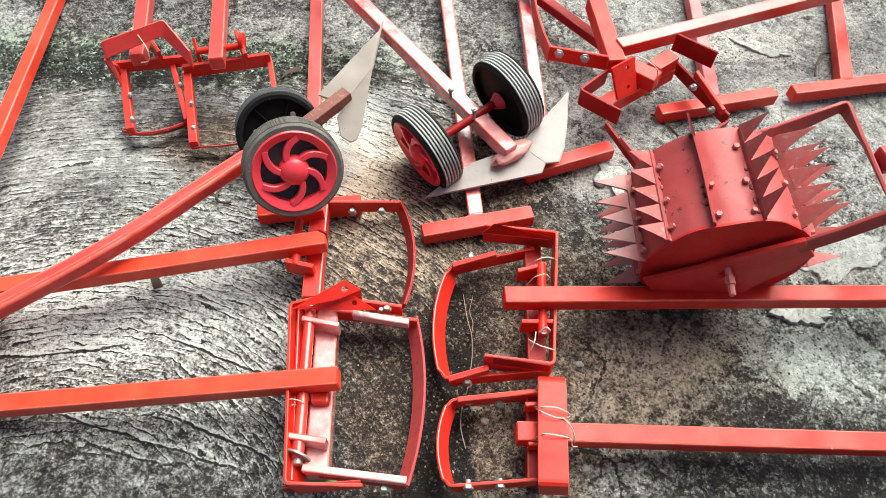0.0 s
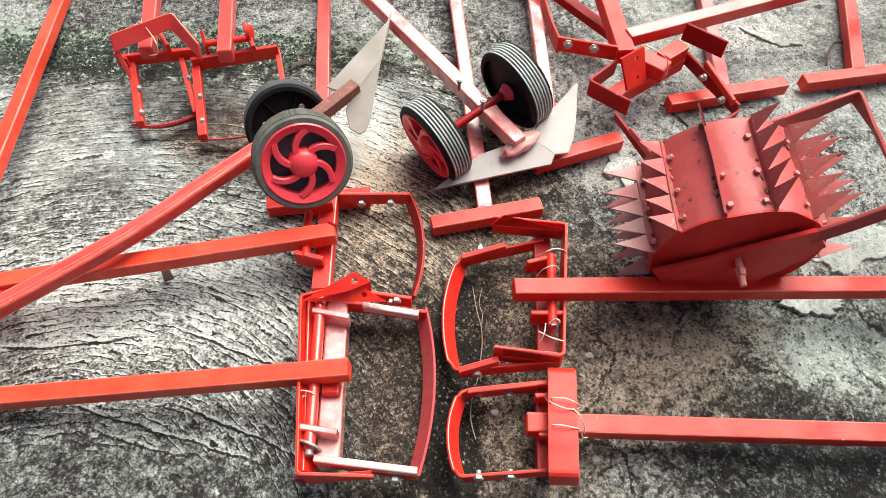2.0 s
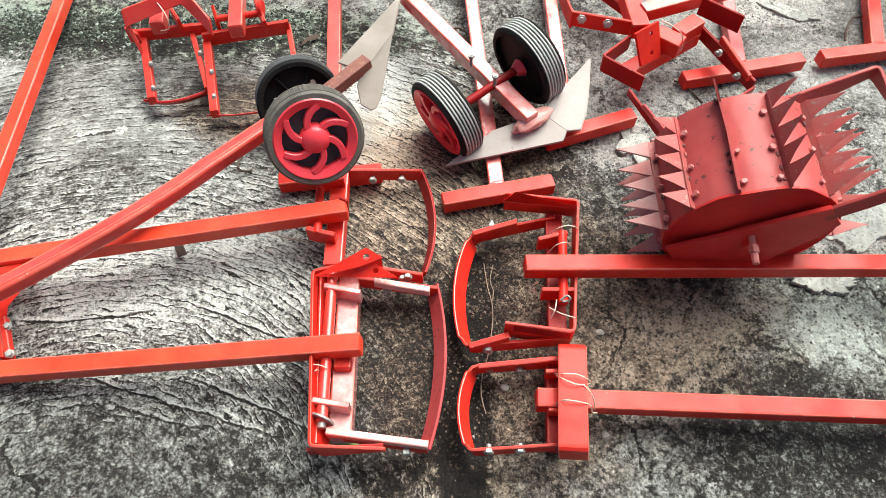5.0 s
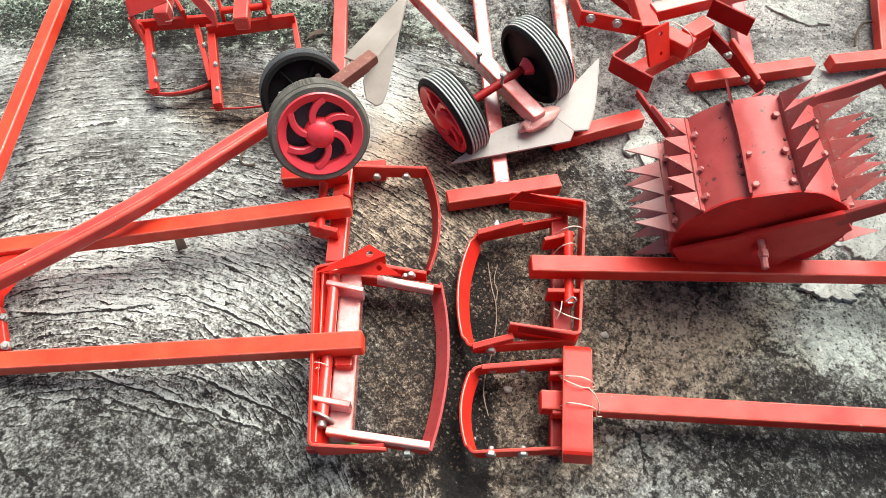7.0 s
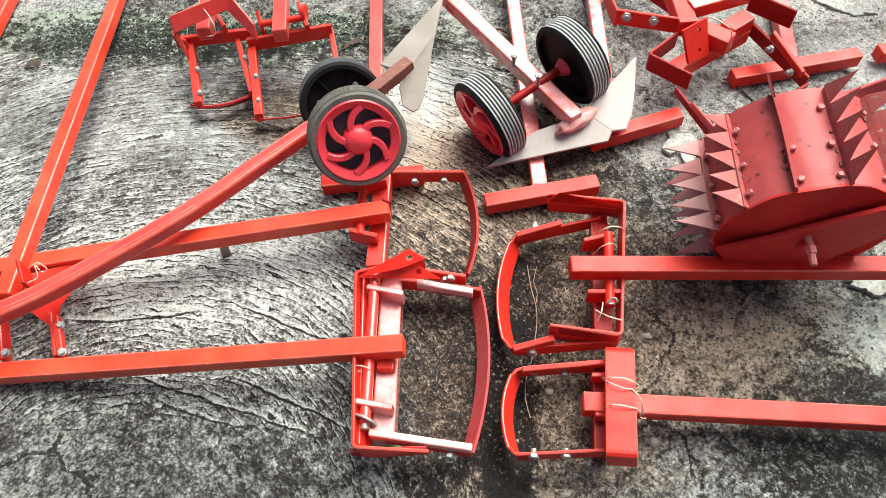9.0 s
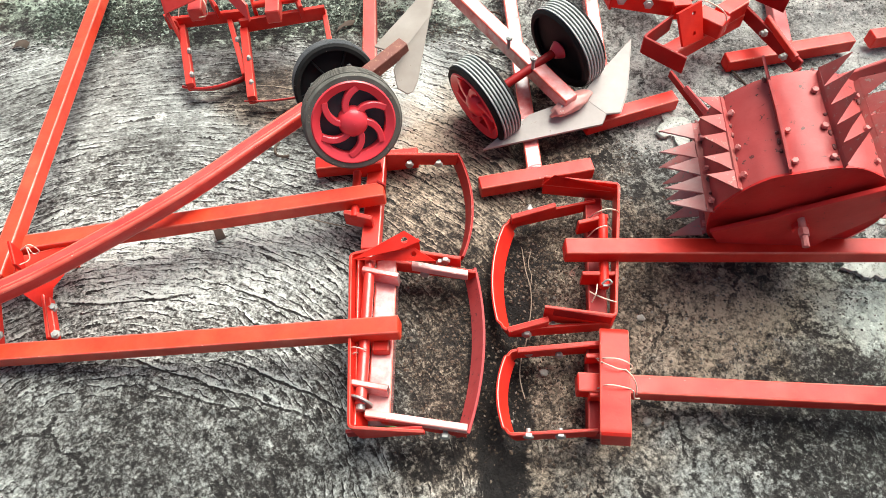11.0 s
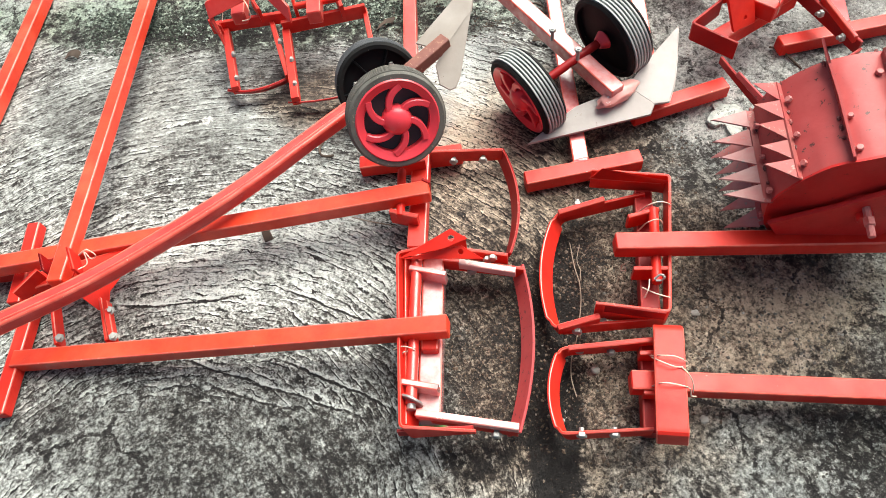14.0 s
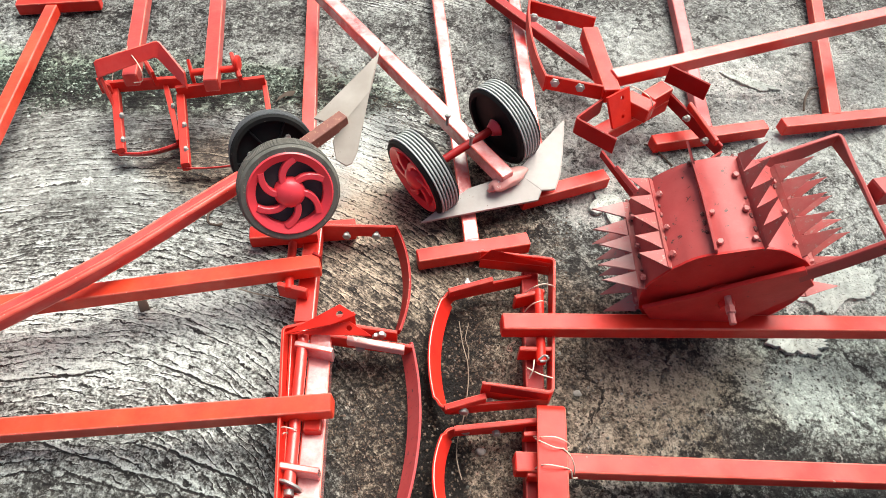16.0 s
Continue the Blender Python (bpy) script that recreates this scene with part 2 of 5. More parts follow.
    n.links.new(M("ADD", X, M("MULTIPLY", warp, 0.2)), m.inputs[0])
    m.inputs["From Min"].default_value, m.inputs["From Max"].default_value = 0.338, 0.255
    marks = M("MULTIPLY", m.outputs[0], M("SUBTRACT", 1.0, M("MULTIPLY", blob(*BARE[0]), 0.8)))
    marks = M("MULTIPLY", marks, M("SUBTRACT", 1.0, M("MULTIPLY", blob(*BARE[1]), 1.0)))
    marks = M("MULTIPLY", marks, M("SUBTRACT", 1.0, M("MULTIPLY", blob(*BARE[2]), 0.7)))
    marks = M("MULTIPLY", marks, blob(-0.2, 0.1, 1.3, 1.1, 0.6))

    def edges(sock, stops):
        """Broken edges: the height of a step as it runs across a noise or a distance. It also shades grooves and lights
        lips in the colour.
        """
        c = ramp(n, [(p, (h,)) for p, h in stops])
        n.links.new(sock, c.inputs[0])
        return M("SUBTRACT", c.outputs[0], 0.5)

    def part_of(sock, k):
        return M("MULTIPLY", M("SUBTRACT", sock, 0.5), k)

    long_polar = n.nodes.new("ShaderNodeCombineXYZ")
    n.links.new(M("MULTIPLY", r, 40.0), long_polar.inputs[0])
    n.links.new(M("MULTIPLY", a, 5.0), long_polar.inputs[1])
    wander = noise_node(n, long_polar.outputs[0], 1.0, 2.0, 0.5).outputs[0]
    broken_polar = n.nodes.new("ShaderNodeCombineXYZ")
    n.links.new(M("MULTIPLY", r, 95.0), broken_polar.inputs[0])
    n.links.new(M("MULTIPLY", a, 13.0), broken_polar.inputs[1])
    broken = noise_node(n, broken_polar.outputs[0], 1.0, 2.0, 0.5).outputs[0]
    jag = noise_node(n, tc, 130.0, 3.0, 0.6).outputs[0]
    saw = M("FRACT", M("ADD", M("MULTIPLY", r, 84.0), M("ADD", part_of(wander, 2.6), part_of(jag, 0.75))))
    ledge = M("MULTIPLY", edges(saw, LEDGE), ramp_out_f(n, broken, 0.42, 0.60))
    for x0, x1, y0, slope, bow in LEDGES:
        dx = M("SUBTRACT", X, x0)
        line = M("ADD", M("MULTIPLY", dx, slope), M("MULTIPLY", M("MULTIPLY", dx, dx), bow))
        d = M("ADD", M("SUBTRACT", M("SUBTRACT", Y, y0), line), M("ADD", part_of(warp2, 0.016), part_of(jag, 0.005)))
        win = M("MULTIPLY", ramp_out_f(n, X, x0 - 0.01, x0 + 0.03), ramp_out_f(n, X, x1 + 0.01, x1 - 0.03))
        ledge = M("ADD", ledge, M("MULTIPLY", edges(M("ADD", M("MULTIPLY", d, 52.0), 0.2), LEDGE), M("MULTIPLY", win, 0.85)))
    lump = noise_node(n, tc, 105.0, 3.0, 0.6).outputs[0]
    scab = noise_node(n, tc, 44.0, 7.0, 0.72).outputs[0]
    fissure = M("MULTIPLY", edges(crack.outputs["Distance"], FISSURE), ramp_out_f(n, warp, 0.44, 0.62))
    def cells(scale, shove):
        """Grains with gaps shaded in the colour: the height of each and its own tone."""
        push = n.nodes.new("ShaderNodeVectorMath")
        push.operation = "MULTIPLY_ADD"
        n.links.new(noise_node(n, tc, scale * 0.9, 3.0, 0.6).outputs[1], push.inputs[0])
        push.inputs[1].default_value = (shove, shove, shove)
        n.links.new(tc, push.inputs[2])
        g = n.nodes.new("ShaderNodeTexVoronoi")
        g.inputs["Scale"].default_value = scale
        n.links.new(push.outputs[0], g.inputs["Vector"])
        return M("SUBTRACT", 0.45, g.outputs["Distance"]), g.outputs["Color"]

    grain_top, grain_tone = cells(190.0, 0.006)
    flake_top, flake_tone = cells(70.0, 0.02)
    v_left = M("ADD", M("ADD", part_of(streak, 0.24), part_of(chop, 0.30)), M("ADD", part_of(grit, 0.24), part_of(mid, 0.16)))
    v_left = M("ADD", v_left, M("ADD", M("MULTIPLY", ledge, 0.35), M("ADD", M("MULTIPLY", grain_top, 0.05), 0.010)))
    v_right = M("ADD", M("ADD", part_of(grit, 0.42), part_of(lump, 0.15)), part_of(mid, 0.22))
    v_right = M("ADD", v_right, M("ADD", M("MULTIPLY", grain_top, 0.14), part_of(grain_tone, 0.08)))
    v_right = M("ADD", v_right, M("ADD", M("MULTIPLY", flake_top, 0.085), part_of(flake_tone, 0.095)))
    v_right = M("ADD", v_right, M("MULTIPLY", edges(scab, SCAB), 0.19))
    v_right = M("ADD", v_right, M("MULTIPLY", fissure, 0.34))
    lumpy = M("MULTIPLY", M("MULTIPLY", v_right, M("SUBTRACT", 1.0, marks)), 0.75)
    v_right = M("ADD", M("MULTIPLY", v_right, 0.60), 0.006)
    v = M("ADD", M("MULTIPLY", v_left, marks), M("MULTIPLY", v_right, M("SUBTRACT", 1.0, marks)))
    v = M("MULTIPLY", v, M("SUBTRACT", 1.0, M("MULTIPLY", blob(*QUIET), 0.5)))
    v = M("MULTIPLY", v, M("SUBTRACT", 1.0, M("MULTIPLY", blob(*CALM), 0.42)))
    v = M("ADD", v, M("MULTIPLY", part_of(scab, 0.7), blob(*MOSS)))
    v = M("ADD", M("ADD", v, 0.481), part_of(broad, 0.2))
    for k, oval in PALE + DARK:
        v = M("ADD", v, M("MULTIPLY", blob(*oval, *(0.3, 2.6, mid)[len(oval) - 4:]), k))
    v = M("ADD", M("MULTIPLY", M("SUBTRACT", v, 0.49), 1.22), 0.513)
    # height v sets the tone too: crease shade and lit crests are painted
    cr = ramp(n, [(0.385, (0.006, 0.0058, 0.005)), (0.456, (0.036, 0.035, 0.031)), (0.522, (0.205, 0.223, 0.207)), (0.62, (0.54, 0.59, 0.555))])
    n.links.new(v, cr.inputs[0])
    tone = cr.outputs[0]
    soil = None
    for oval in SOIL:
        k = blob(*oval)
        soil = k if soil is None else M("MAXIMUM", soil, k)
    tone = mixc(n, M("MULTIPLY", soil, 0.85), tone, mixc(n, 1.0, tone, (1.0, 0.73, 0.55), "MULTIPLY"))
    tone = mixc(n, M("MULTIPLY", blob(*MOSS), 0.8), tone, mixc(n, 1.0, tone, (0.66, 0.80, 0.64), "MULTIPLY"))
    tone = mixc(n, M("MULTIPLY", blob(*LICHEN), 0.55), tone, mixc(n, 1.0, tone, (0.88, 1.0, 0.93), "MULTIPLY"))
    for oval in CRUSTS:
        tone = mixc(n, M("MULTIPLY", blob(*oval, mid), 0.9), tone, mixc(n, ramp_out_f(n, grit, 0.35, 0.6), (0.22, 0.24, 0.22), (0.66, 0.68, 0.64)))
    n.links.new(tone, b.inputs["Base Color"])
    b.inputs["Roughness"].default_value = 0.62
    b.inputs["Specular IOR Level"].default_value = 0.45
    bp = n.nodes.new("ShaderNodeBump")
    bp.inputs["Strength"].default_value, bp.inputs["Distance"].default_value = 1.0, 0.008
    n.links.new(M("ADD", v, lumpy), bp.inputs["Height"])
    n.links.new(bp.outputs[0], b.inputs["Normal"])
    return mat


def ramp_out_f(n, sock, lo, hi):
    m = n.nodes.new("ShaderNodeMapRange")
    n.links.new(sock, m.inputs[0])
    m.inputs["From Min"].default_value, m.inputs["From Max"].default_value = lo, hi
    return m.outputs[0]


# ragged ovals of paler and of darker concrete, some of them painted light and shade: strength, then centre and half
# axes
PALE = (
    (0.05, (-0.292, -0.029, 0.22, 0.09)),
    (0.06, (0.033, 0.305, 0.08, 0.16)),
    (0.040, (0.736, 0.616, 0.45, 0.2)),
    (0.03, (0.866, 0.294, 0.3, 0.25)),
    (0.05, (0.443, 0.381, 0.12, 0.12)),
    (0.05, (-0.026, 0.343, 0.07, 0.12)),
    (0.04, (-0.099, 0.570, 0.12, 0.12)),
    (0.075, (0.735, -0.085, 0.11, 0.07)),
    # brightens the colour where the drum's shadow comes out too dark
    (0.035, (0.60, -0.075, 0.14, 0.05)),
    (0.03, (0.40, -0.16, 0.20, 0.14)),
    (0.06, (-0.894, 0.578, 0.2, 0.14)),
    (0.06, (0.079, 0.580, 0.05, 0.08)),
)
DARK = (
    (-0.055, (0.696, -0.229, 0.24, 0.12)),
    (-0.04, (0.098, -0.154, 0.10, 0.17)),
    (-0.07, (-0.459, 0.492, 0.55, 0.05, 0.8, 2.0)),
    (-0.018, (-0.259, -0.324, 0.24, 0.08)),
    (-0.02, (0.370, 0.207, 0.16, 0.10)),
    # shadow below the two far stirrups, painted on the slab
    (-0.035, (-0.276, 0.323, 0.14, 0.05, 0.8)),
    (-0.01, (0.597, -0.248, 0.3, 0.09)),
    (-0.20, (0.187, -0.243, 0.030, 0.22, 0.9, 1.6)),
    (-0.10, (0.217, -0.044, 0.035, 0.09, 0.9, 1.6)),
    # painted shadow inside the widest stirrup, beside its blade
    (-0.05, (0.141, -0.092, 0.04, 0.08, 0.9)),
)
SOIL = ((0.45, -0.06, 0.17, 0.16, 0.9), (0.173, -0.082, 0.14, 0.30, 0.8), (0.291, -0.077, 0.12, 0.26, 0.8), (0.084, 0.113, 0.12, 0.2, 0.8), (0.199, 0.236, 0.14, 0.12, 0.8), (-0.205, 0.300, 0.12, 0.07, 0.8))
CRUSTS = ((-0.431, 0.247, 0.011, 0.010, 0.3, 4.0), (0.769, 0.101, 0.06, 0.05, 0.06, 4.0), (0.433, 0.272, 0.05, 0.06, 0.06, 4.0), (0.770, 0.618, 0.12, 0.06, 0.08, 5.0))
QUIET = (-0.438, 0.294, 0.42, 0.14, 0.8)
LICHEN = (0.78, -0.12, 0.26, 0.20, 0.9)
CALM = (0.80, 0.60, 0.42, 0.25, 0.8)
MOSS = (-0.466, 0.517, 0.55, 0.08, 0.7)
BARE = ((-0.259, -0.324, 0.30, 0.08, 0.7), (-0.468, 0.638, 0.8, 0.20, 0.5), (0.099, -0.162, 0.10, 0.18, 0.7))


CONCRETE = concrete()

# ---- mesh helpers ----
Z = Vector((0, 0, 1))
BASE = {}


def thing(name, base, label, category, group=""):
    ob = new(name)
    ob.empty_display_size = 0.02
    ob.location = base
    BASE[ob] = Vector(base)
    return tagged(ob, label, category, group)


def part(name, bm, material, parent, label=""):
    """One mesh object, built in world places, under a thing or a part."""
    base = BASE[parent]
    bmesh.ops.translate(bm, verts=bm.verts, vec=-base)
    me = bpy.data.meshes.new(name)
    bm.to_mesh(me)
    bm.free()
    me.materials.append(material)
    if material in PALE_EDGE:
        me.materials.append(PALE_EDGE[material])
    ob = new(name, me)
    ob.parent = parent
    BASE[ob] = base
    return tagged(ob, label)


def axes(p0, p1, up=Z):
    p0, p1 = Vector(p0), Vector(p1)
    d = (p1 - p0).normalized()
    side = d.cross(Vector(up))
    side = side.normalized() if side.length > 1e-4 else d.orthogonal().normalized()
    return p0, p1, d, side, side.cross(d).normalized()


def loft(rings, closed_ends=True, loop=False, worn=()):
    """Skins the rings. worn: the facets, counted round a ring, that show worn paint with its glint painted in."""
    bm = bmesh.new()
    vs = [[bm.verts.new(p) for p in ring] for ring in rings]
    k = len(vs[0])
    pairs = list(zip(vs, vs[1:])) + ([(vs[-1], vs[0])] if loop else [])
    for a, b in pairs:
        for i in range(k):
            f = bm.faces.new((a[i], a[(i + 1) % k], b[(i + 1) % k], b[i]))
            f.material_index = 1 if i in worn else 0
    if closed_ends and not loop:
        bm.faces.new(vs[0][::-1])
        bm.faces.new(vs[-1])
    bmesh.ops.recalc_face_normals(bm, faces=bm.faces)
    return bm


def rounded(w, h, r, n=3):
    """The outline of a bar w wide and h high with rounded corners."""
    pts = []
    for cx, cy, a0 in ((1, 1, 0), (-1, 1, 90), (-1, -1, 180), (1, -1, 270)):
        for i in range(n):
            a = radians(a0 + 90 * i / (n - 1))
            pts.append((cx * (w / 2 - r) + r * math.cos(a), cy * (h / 2 - r) + r * math.sin(a)))
    return pts


def smooth(bm, angle=40):
    for f in bm.faces:
        f.smooth = True
    for e in bm.edges:
        if len(e.link_faces) == 2 and e.calc_face_angle(0) > radians(angle):
            e.smooth = False
    return bm


def tube(p0, p1, w=0.027, h=None, up=Z, r=0.0022, on_top=True):
    """A square tube whose top face runs from p0 to p1 (on_top) or whose axis does."""
    h = h or w
    p0, p1, d, s, u = axes(p0, p1, up)
    off = -u * h / 2 if on_top else Vector()
    steps = 9
    rings = []
    ends = [(0, 0.82), (0.0015, 1.0)] + [(i / steps, 1.0) for i in range(1, steps)] + [(-0.0015, 1.0), (1, 0.82)]
    length = (p1 - p0).length
    for t, k in ends:
        dist = t * length if t >= 0 and t not in (0.0015,) else (t if t > 0 else length + t)
        c = p0 + d * dist + off
        rings.append([c + s * a * k + u * b * k for a, b in rounded(w, h, r)])
    return loft(rings, worn=(0, 1, 3, 4, 6, 7, 9, 10))


def bent_tube(points, w, r=0.004):
    """A square tube whose axis runs smoothly through the points."""
    pts = [Vector(p) for p in points]
    path = []
    for i in range(len(pts) - 1):
        a, b, p, q = pts[max(i - 1, 0)], pts[min(i + 2, len(pts) - 1)], pts[i], pts[i + 1]
        for k in range(6):
            t = k / 6
            path.append(0.5 * (2 * p + (q - a) * t + (2 * a - 5 * p + 4 * q - b) * t * t + (3 * p - a - 3 * q + b) * t ** 3))
    path.append(pts[-1])
    rings = []
    for i, p in enumerate(path):
        d, s, u = axes(path[max(i - 1, 0)], path[min(i + 1, len(path) - 1)])[2:]
        grow = 1 + 0.04 * noise.noise(p * 30)
        rings.append([p + (s * a + u * b) * grow for a, b in rounded(w, w, r)])
    return smooth(loft(rings, worn=(0, 1, 3, 4, 6, 7, 9, 10)), 50)


def rod(p0, p1, r, n=16, r1=None, up=Z):
    p0, p1, d, s, u = axes(p0, p1, up)
    r1 = r if r1 is None else r1
    e = min(0.15 * r, (p1 - p0).length * 0.2)
    rings = []
    for dist, k in ((0, r - e), (e, r), ((p1 - p0).length - e, r1), ((p1 - p0).length, r1 - e)):
        rings.append([p0 + d * dist + (s * math.cos(2 * math.pi * i / n) + u * math.sin(2 * math.pi * i / n)) * k for i in range(n)])
    return smooth(loft(rings))


def strap(points, width, thick=0.004, bend=0.006):
    """Flat bar swept along points; width: a vector across the flat (one for all, or one a point). Corners are bent, not cut."""
    pts = [Vector(p) for p in points]
    ws = [Vector(w) for w in width] if isinstance(width, list) else [Vector(width)] * len(pts)
    path, wid = [pts[0]], [ws[0]]
    for i in range(1, len(pts) - 1):
        a, b, c = pts[i - 1], pts[i], pts[i + 1]
        e = min(bend, (a - b).length * 0.45, (c - b).length * 0.45)
        q0, q1 = b + (a - b).normalized() * e, b + (c - b).normalized() * e
        for t in (0, 0.33, 0.67, 1):
            path.append((1 - t) ** 2 * q0 + 2 * t * (1 - t) * b + t * t * q1)
            wid.append(ws[i])
    path.append(pts[-1])
    wid.append(ws[-1])
    rings = []
    for i, p in enumerate(path):
        d = (path[min(i + 1, len(path) - 1)] - path[max(i - 1, 0)]).normalized()
        w = wid[i]
        nrm = d.cross(w).normalized()
        e = min(0.25 * thick, 0.0013)
        ring = []
        for a, b in ((-0.5, -1), (-0.5, 1), (0.5, 1), (0.5, -1)):
            cut = w.normalized() * (e if a < 0 else -e)
            first, second = (nrm * b * (thick / 2), w * a + cut), (nrm * b * (thick / 2 - e), w * a)
            order = (second, first) if (a < 0) == (b > 0) else (first, second)
            for o1, o2 in order:
                ring.append(p + o1 + o2)
        rings.append(ring)
    return smooth(loft(rings, worn=(0, 2, 4, 6)), 25)


def arc(a, b, bulge, n=12):
    """Points of a bow from a to b that stands out by the vector bulge at its middle."""
    a, b, g = Vector(a), Vector(b), Vector(bulge)
    return [a.lerp(b, i / n) + g * (1 - (2 * i / n - 1) ** 2) for i in range(n + 1)]


def stirrup(end0, corner0, corner1, end1, bulge, width):
    """One strap bent round two corners, with a bowed blade between them and straight sides."""
    bow = arc(corner0, corner1, bulge, 8)
    side_w = Vector((0, 0, 0.024))
    pts = [Vector(end0), *bow, Vector(end1)]
    return strap(pts, [side_w, (side_w + Vector(width)) / 2] + [Vector(width)] * (len(bow) - 2) + [(side_w + Vector(width)) / 2, side_w], 0.004, 0.009)


def drilled(corners, thick, holes):
    """A flat plate with round holes through it; holes: (place, radius)."""
    c = [Vector(p) for p in corners]
    nrm = (c[1] - c[0]).cross(c[2] - c[0]).normalized()
    s = (c[1] - c[0]).normalized()
    u = nrm.cross(s)
    bm = bmesh.new()
    edges = []
    flat = lambda p: p - nrm * (p - c[0]).dot(nrm)
    rings = [[flat(p) for p in c]] + [[flat(Vector(h)) + (s * math.cos(2 * math.pi * i / 10) + u * math.sin(2 * math.pi * i / 10)) * r for i in range(10)] for h, r in holes]
    for ring in rings:
        vs = [bm.verts.new(p) for p in ring]
        edges += [bm.edges.new((vs[i], vs[(i + 1) % len(vs)])) for i in range(len(vs))]
    bmesh.ops.triangle_fill(bm, use_beauty=True, use_dissolve=False, edges=edges, normal=nrm)
    out = bmesh.ops.extrude_face_region(bm, geom=bm.faces[:])
    bmesh.ops.translate(bm, verts=[v for v in out["geom"] if isinstance(v, bmesh.types.BMVert)], vec=-nrm * thick)
    bmesh.ops.recalc_face_normals(bm, faces=bm.faces)
    return bm


def plate(corners, thick=0.004):
    """A flat plate with these corners as its top outline, with eased edges."""
    c = [Vector(p) for p in corners]
    nrm = (c[1] - c[0]).cross(c[2] - c[0]).normalized()
    mid = sum(c, Vector()) / len(c)
    e = 0.0008
    rings = []
    for dz, inset in ((0, e), (-e, 0), (-thick + e, 0), (-thick, e)):
        rings.append([p + nrm * dz + (mid - p).normalized() * inset for p in c])
    return smooth(loft(rings), 30)


def lump(p0, p1, r, seed):
    """A long rounded bead from p0 to p1, uneven like a weld."""
    p0, p1, d, s, u = axes(p0, p1)
    half = (p1 - p0).length / 2
    bm = bmesh.new()
    bmesh.ops.create_icosphere(bm, subdivisions=3, radius=1.0)
    for v in bm.verts:
        k = 1 + 0.3 * noise.noise(v.co * 2.2 + Vector((seed, 0, 0)))
        v.co = (p0 + p1) / 2 + d * v.co.x * half * k + s * v.co.y * r * k + u * v.co.z * r * 0.7 * k
    return smooth(bm, 80)


def hexa(p, axis, r=0.0065, h=0.006):
    p, axis = Vector(p), Vector(axis).normalized()
    return rod(p - axis * h / 2, p + axis * h / 2, r, 6)


def bolt(parent, p, axis, r=0.0065, h=0.006, length=0.009):
    head = part("bolt", hexa(p, axis, r, h), ZINC, parent, "zinc-plated hexagon bolt")
    axis = Vector(axis).normalized()
    part("bolt_shank", rod(Vector(p) - axis * length * 0.2, Vector(p) + axis * length, r * 0.5, 10), ZINC, head)
    return head


def wire(points, r=0.0009):
    pts = [Vector(p) for p in points]
    path = []
    for i in range(len(pts) - 1):
        a, b = pts[max(i - 1, 0)], pts[min(i + 2, len(pts) - 1)]
        for k in range(6):
            t = k / 6
            p, q = pts[i], pts[i + 1]
            path.append(0.5 * (2 * p + (q - a) * t + (2 * a - 5 * p + 4 * q - b) * t * t + (3 * p - a - 3 * q + b) * t ** 3))
    path.append(pts[-1])
    rings = []
    for i, p in enumerate(path):
        d = (path[min(i + 1, len(path) - 1)] - path[max(i - 1, 0)]).normalized()
        s = d.orthogonal().normalized()
        u = d.cross(s)
        rings.append([p + (s * math.cos(a) + u * math.sin(a)) * r for a in [2 * math.pi * j / 6 for j in range(6)]])
    return smooth(loft(rings), 80)


def joined(*bms):
    out = bmesh.new()
    for b in bms:
        me = bpy.data.meshes.new("tmp")
        b.to_mesh(me)
        out.from_mesh(me)
        bpy.data.meshes.remove(me)
        b.free()
    return out


def up(p, dz):
    return (p[0], p[1], p[2] + dz)


# ---- the ground ----
def lattice_noise(x, y, seed):
    rng = np.random.RandomState(seed)
    g = rng.rand(256, 256)
    xi, yi = np.floor(x).astype(int), np.floor(y).astype(int)
    fx, fy = x - xi, y - yi
    fx, fy = fx * fx * (3 - 2 * fx), fy * fy * (3 - 2 * fy)
    q = lambda i, j: g[(xi + i) % 256, (yi + j) % 256]
    return (q(0, 0) * (1 - fx) + q(1, 0) * fx) * (1 - fy) + (q(0, 1) * (1 - fx) + q(1, 1) * fx) * fy - 0.5


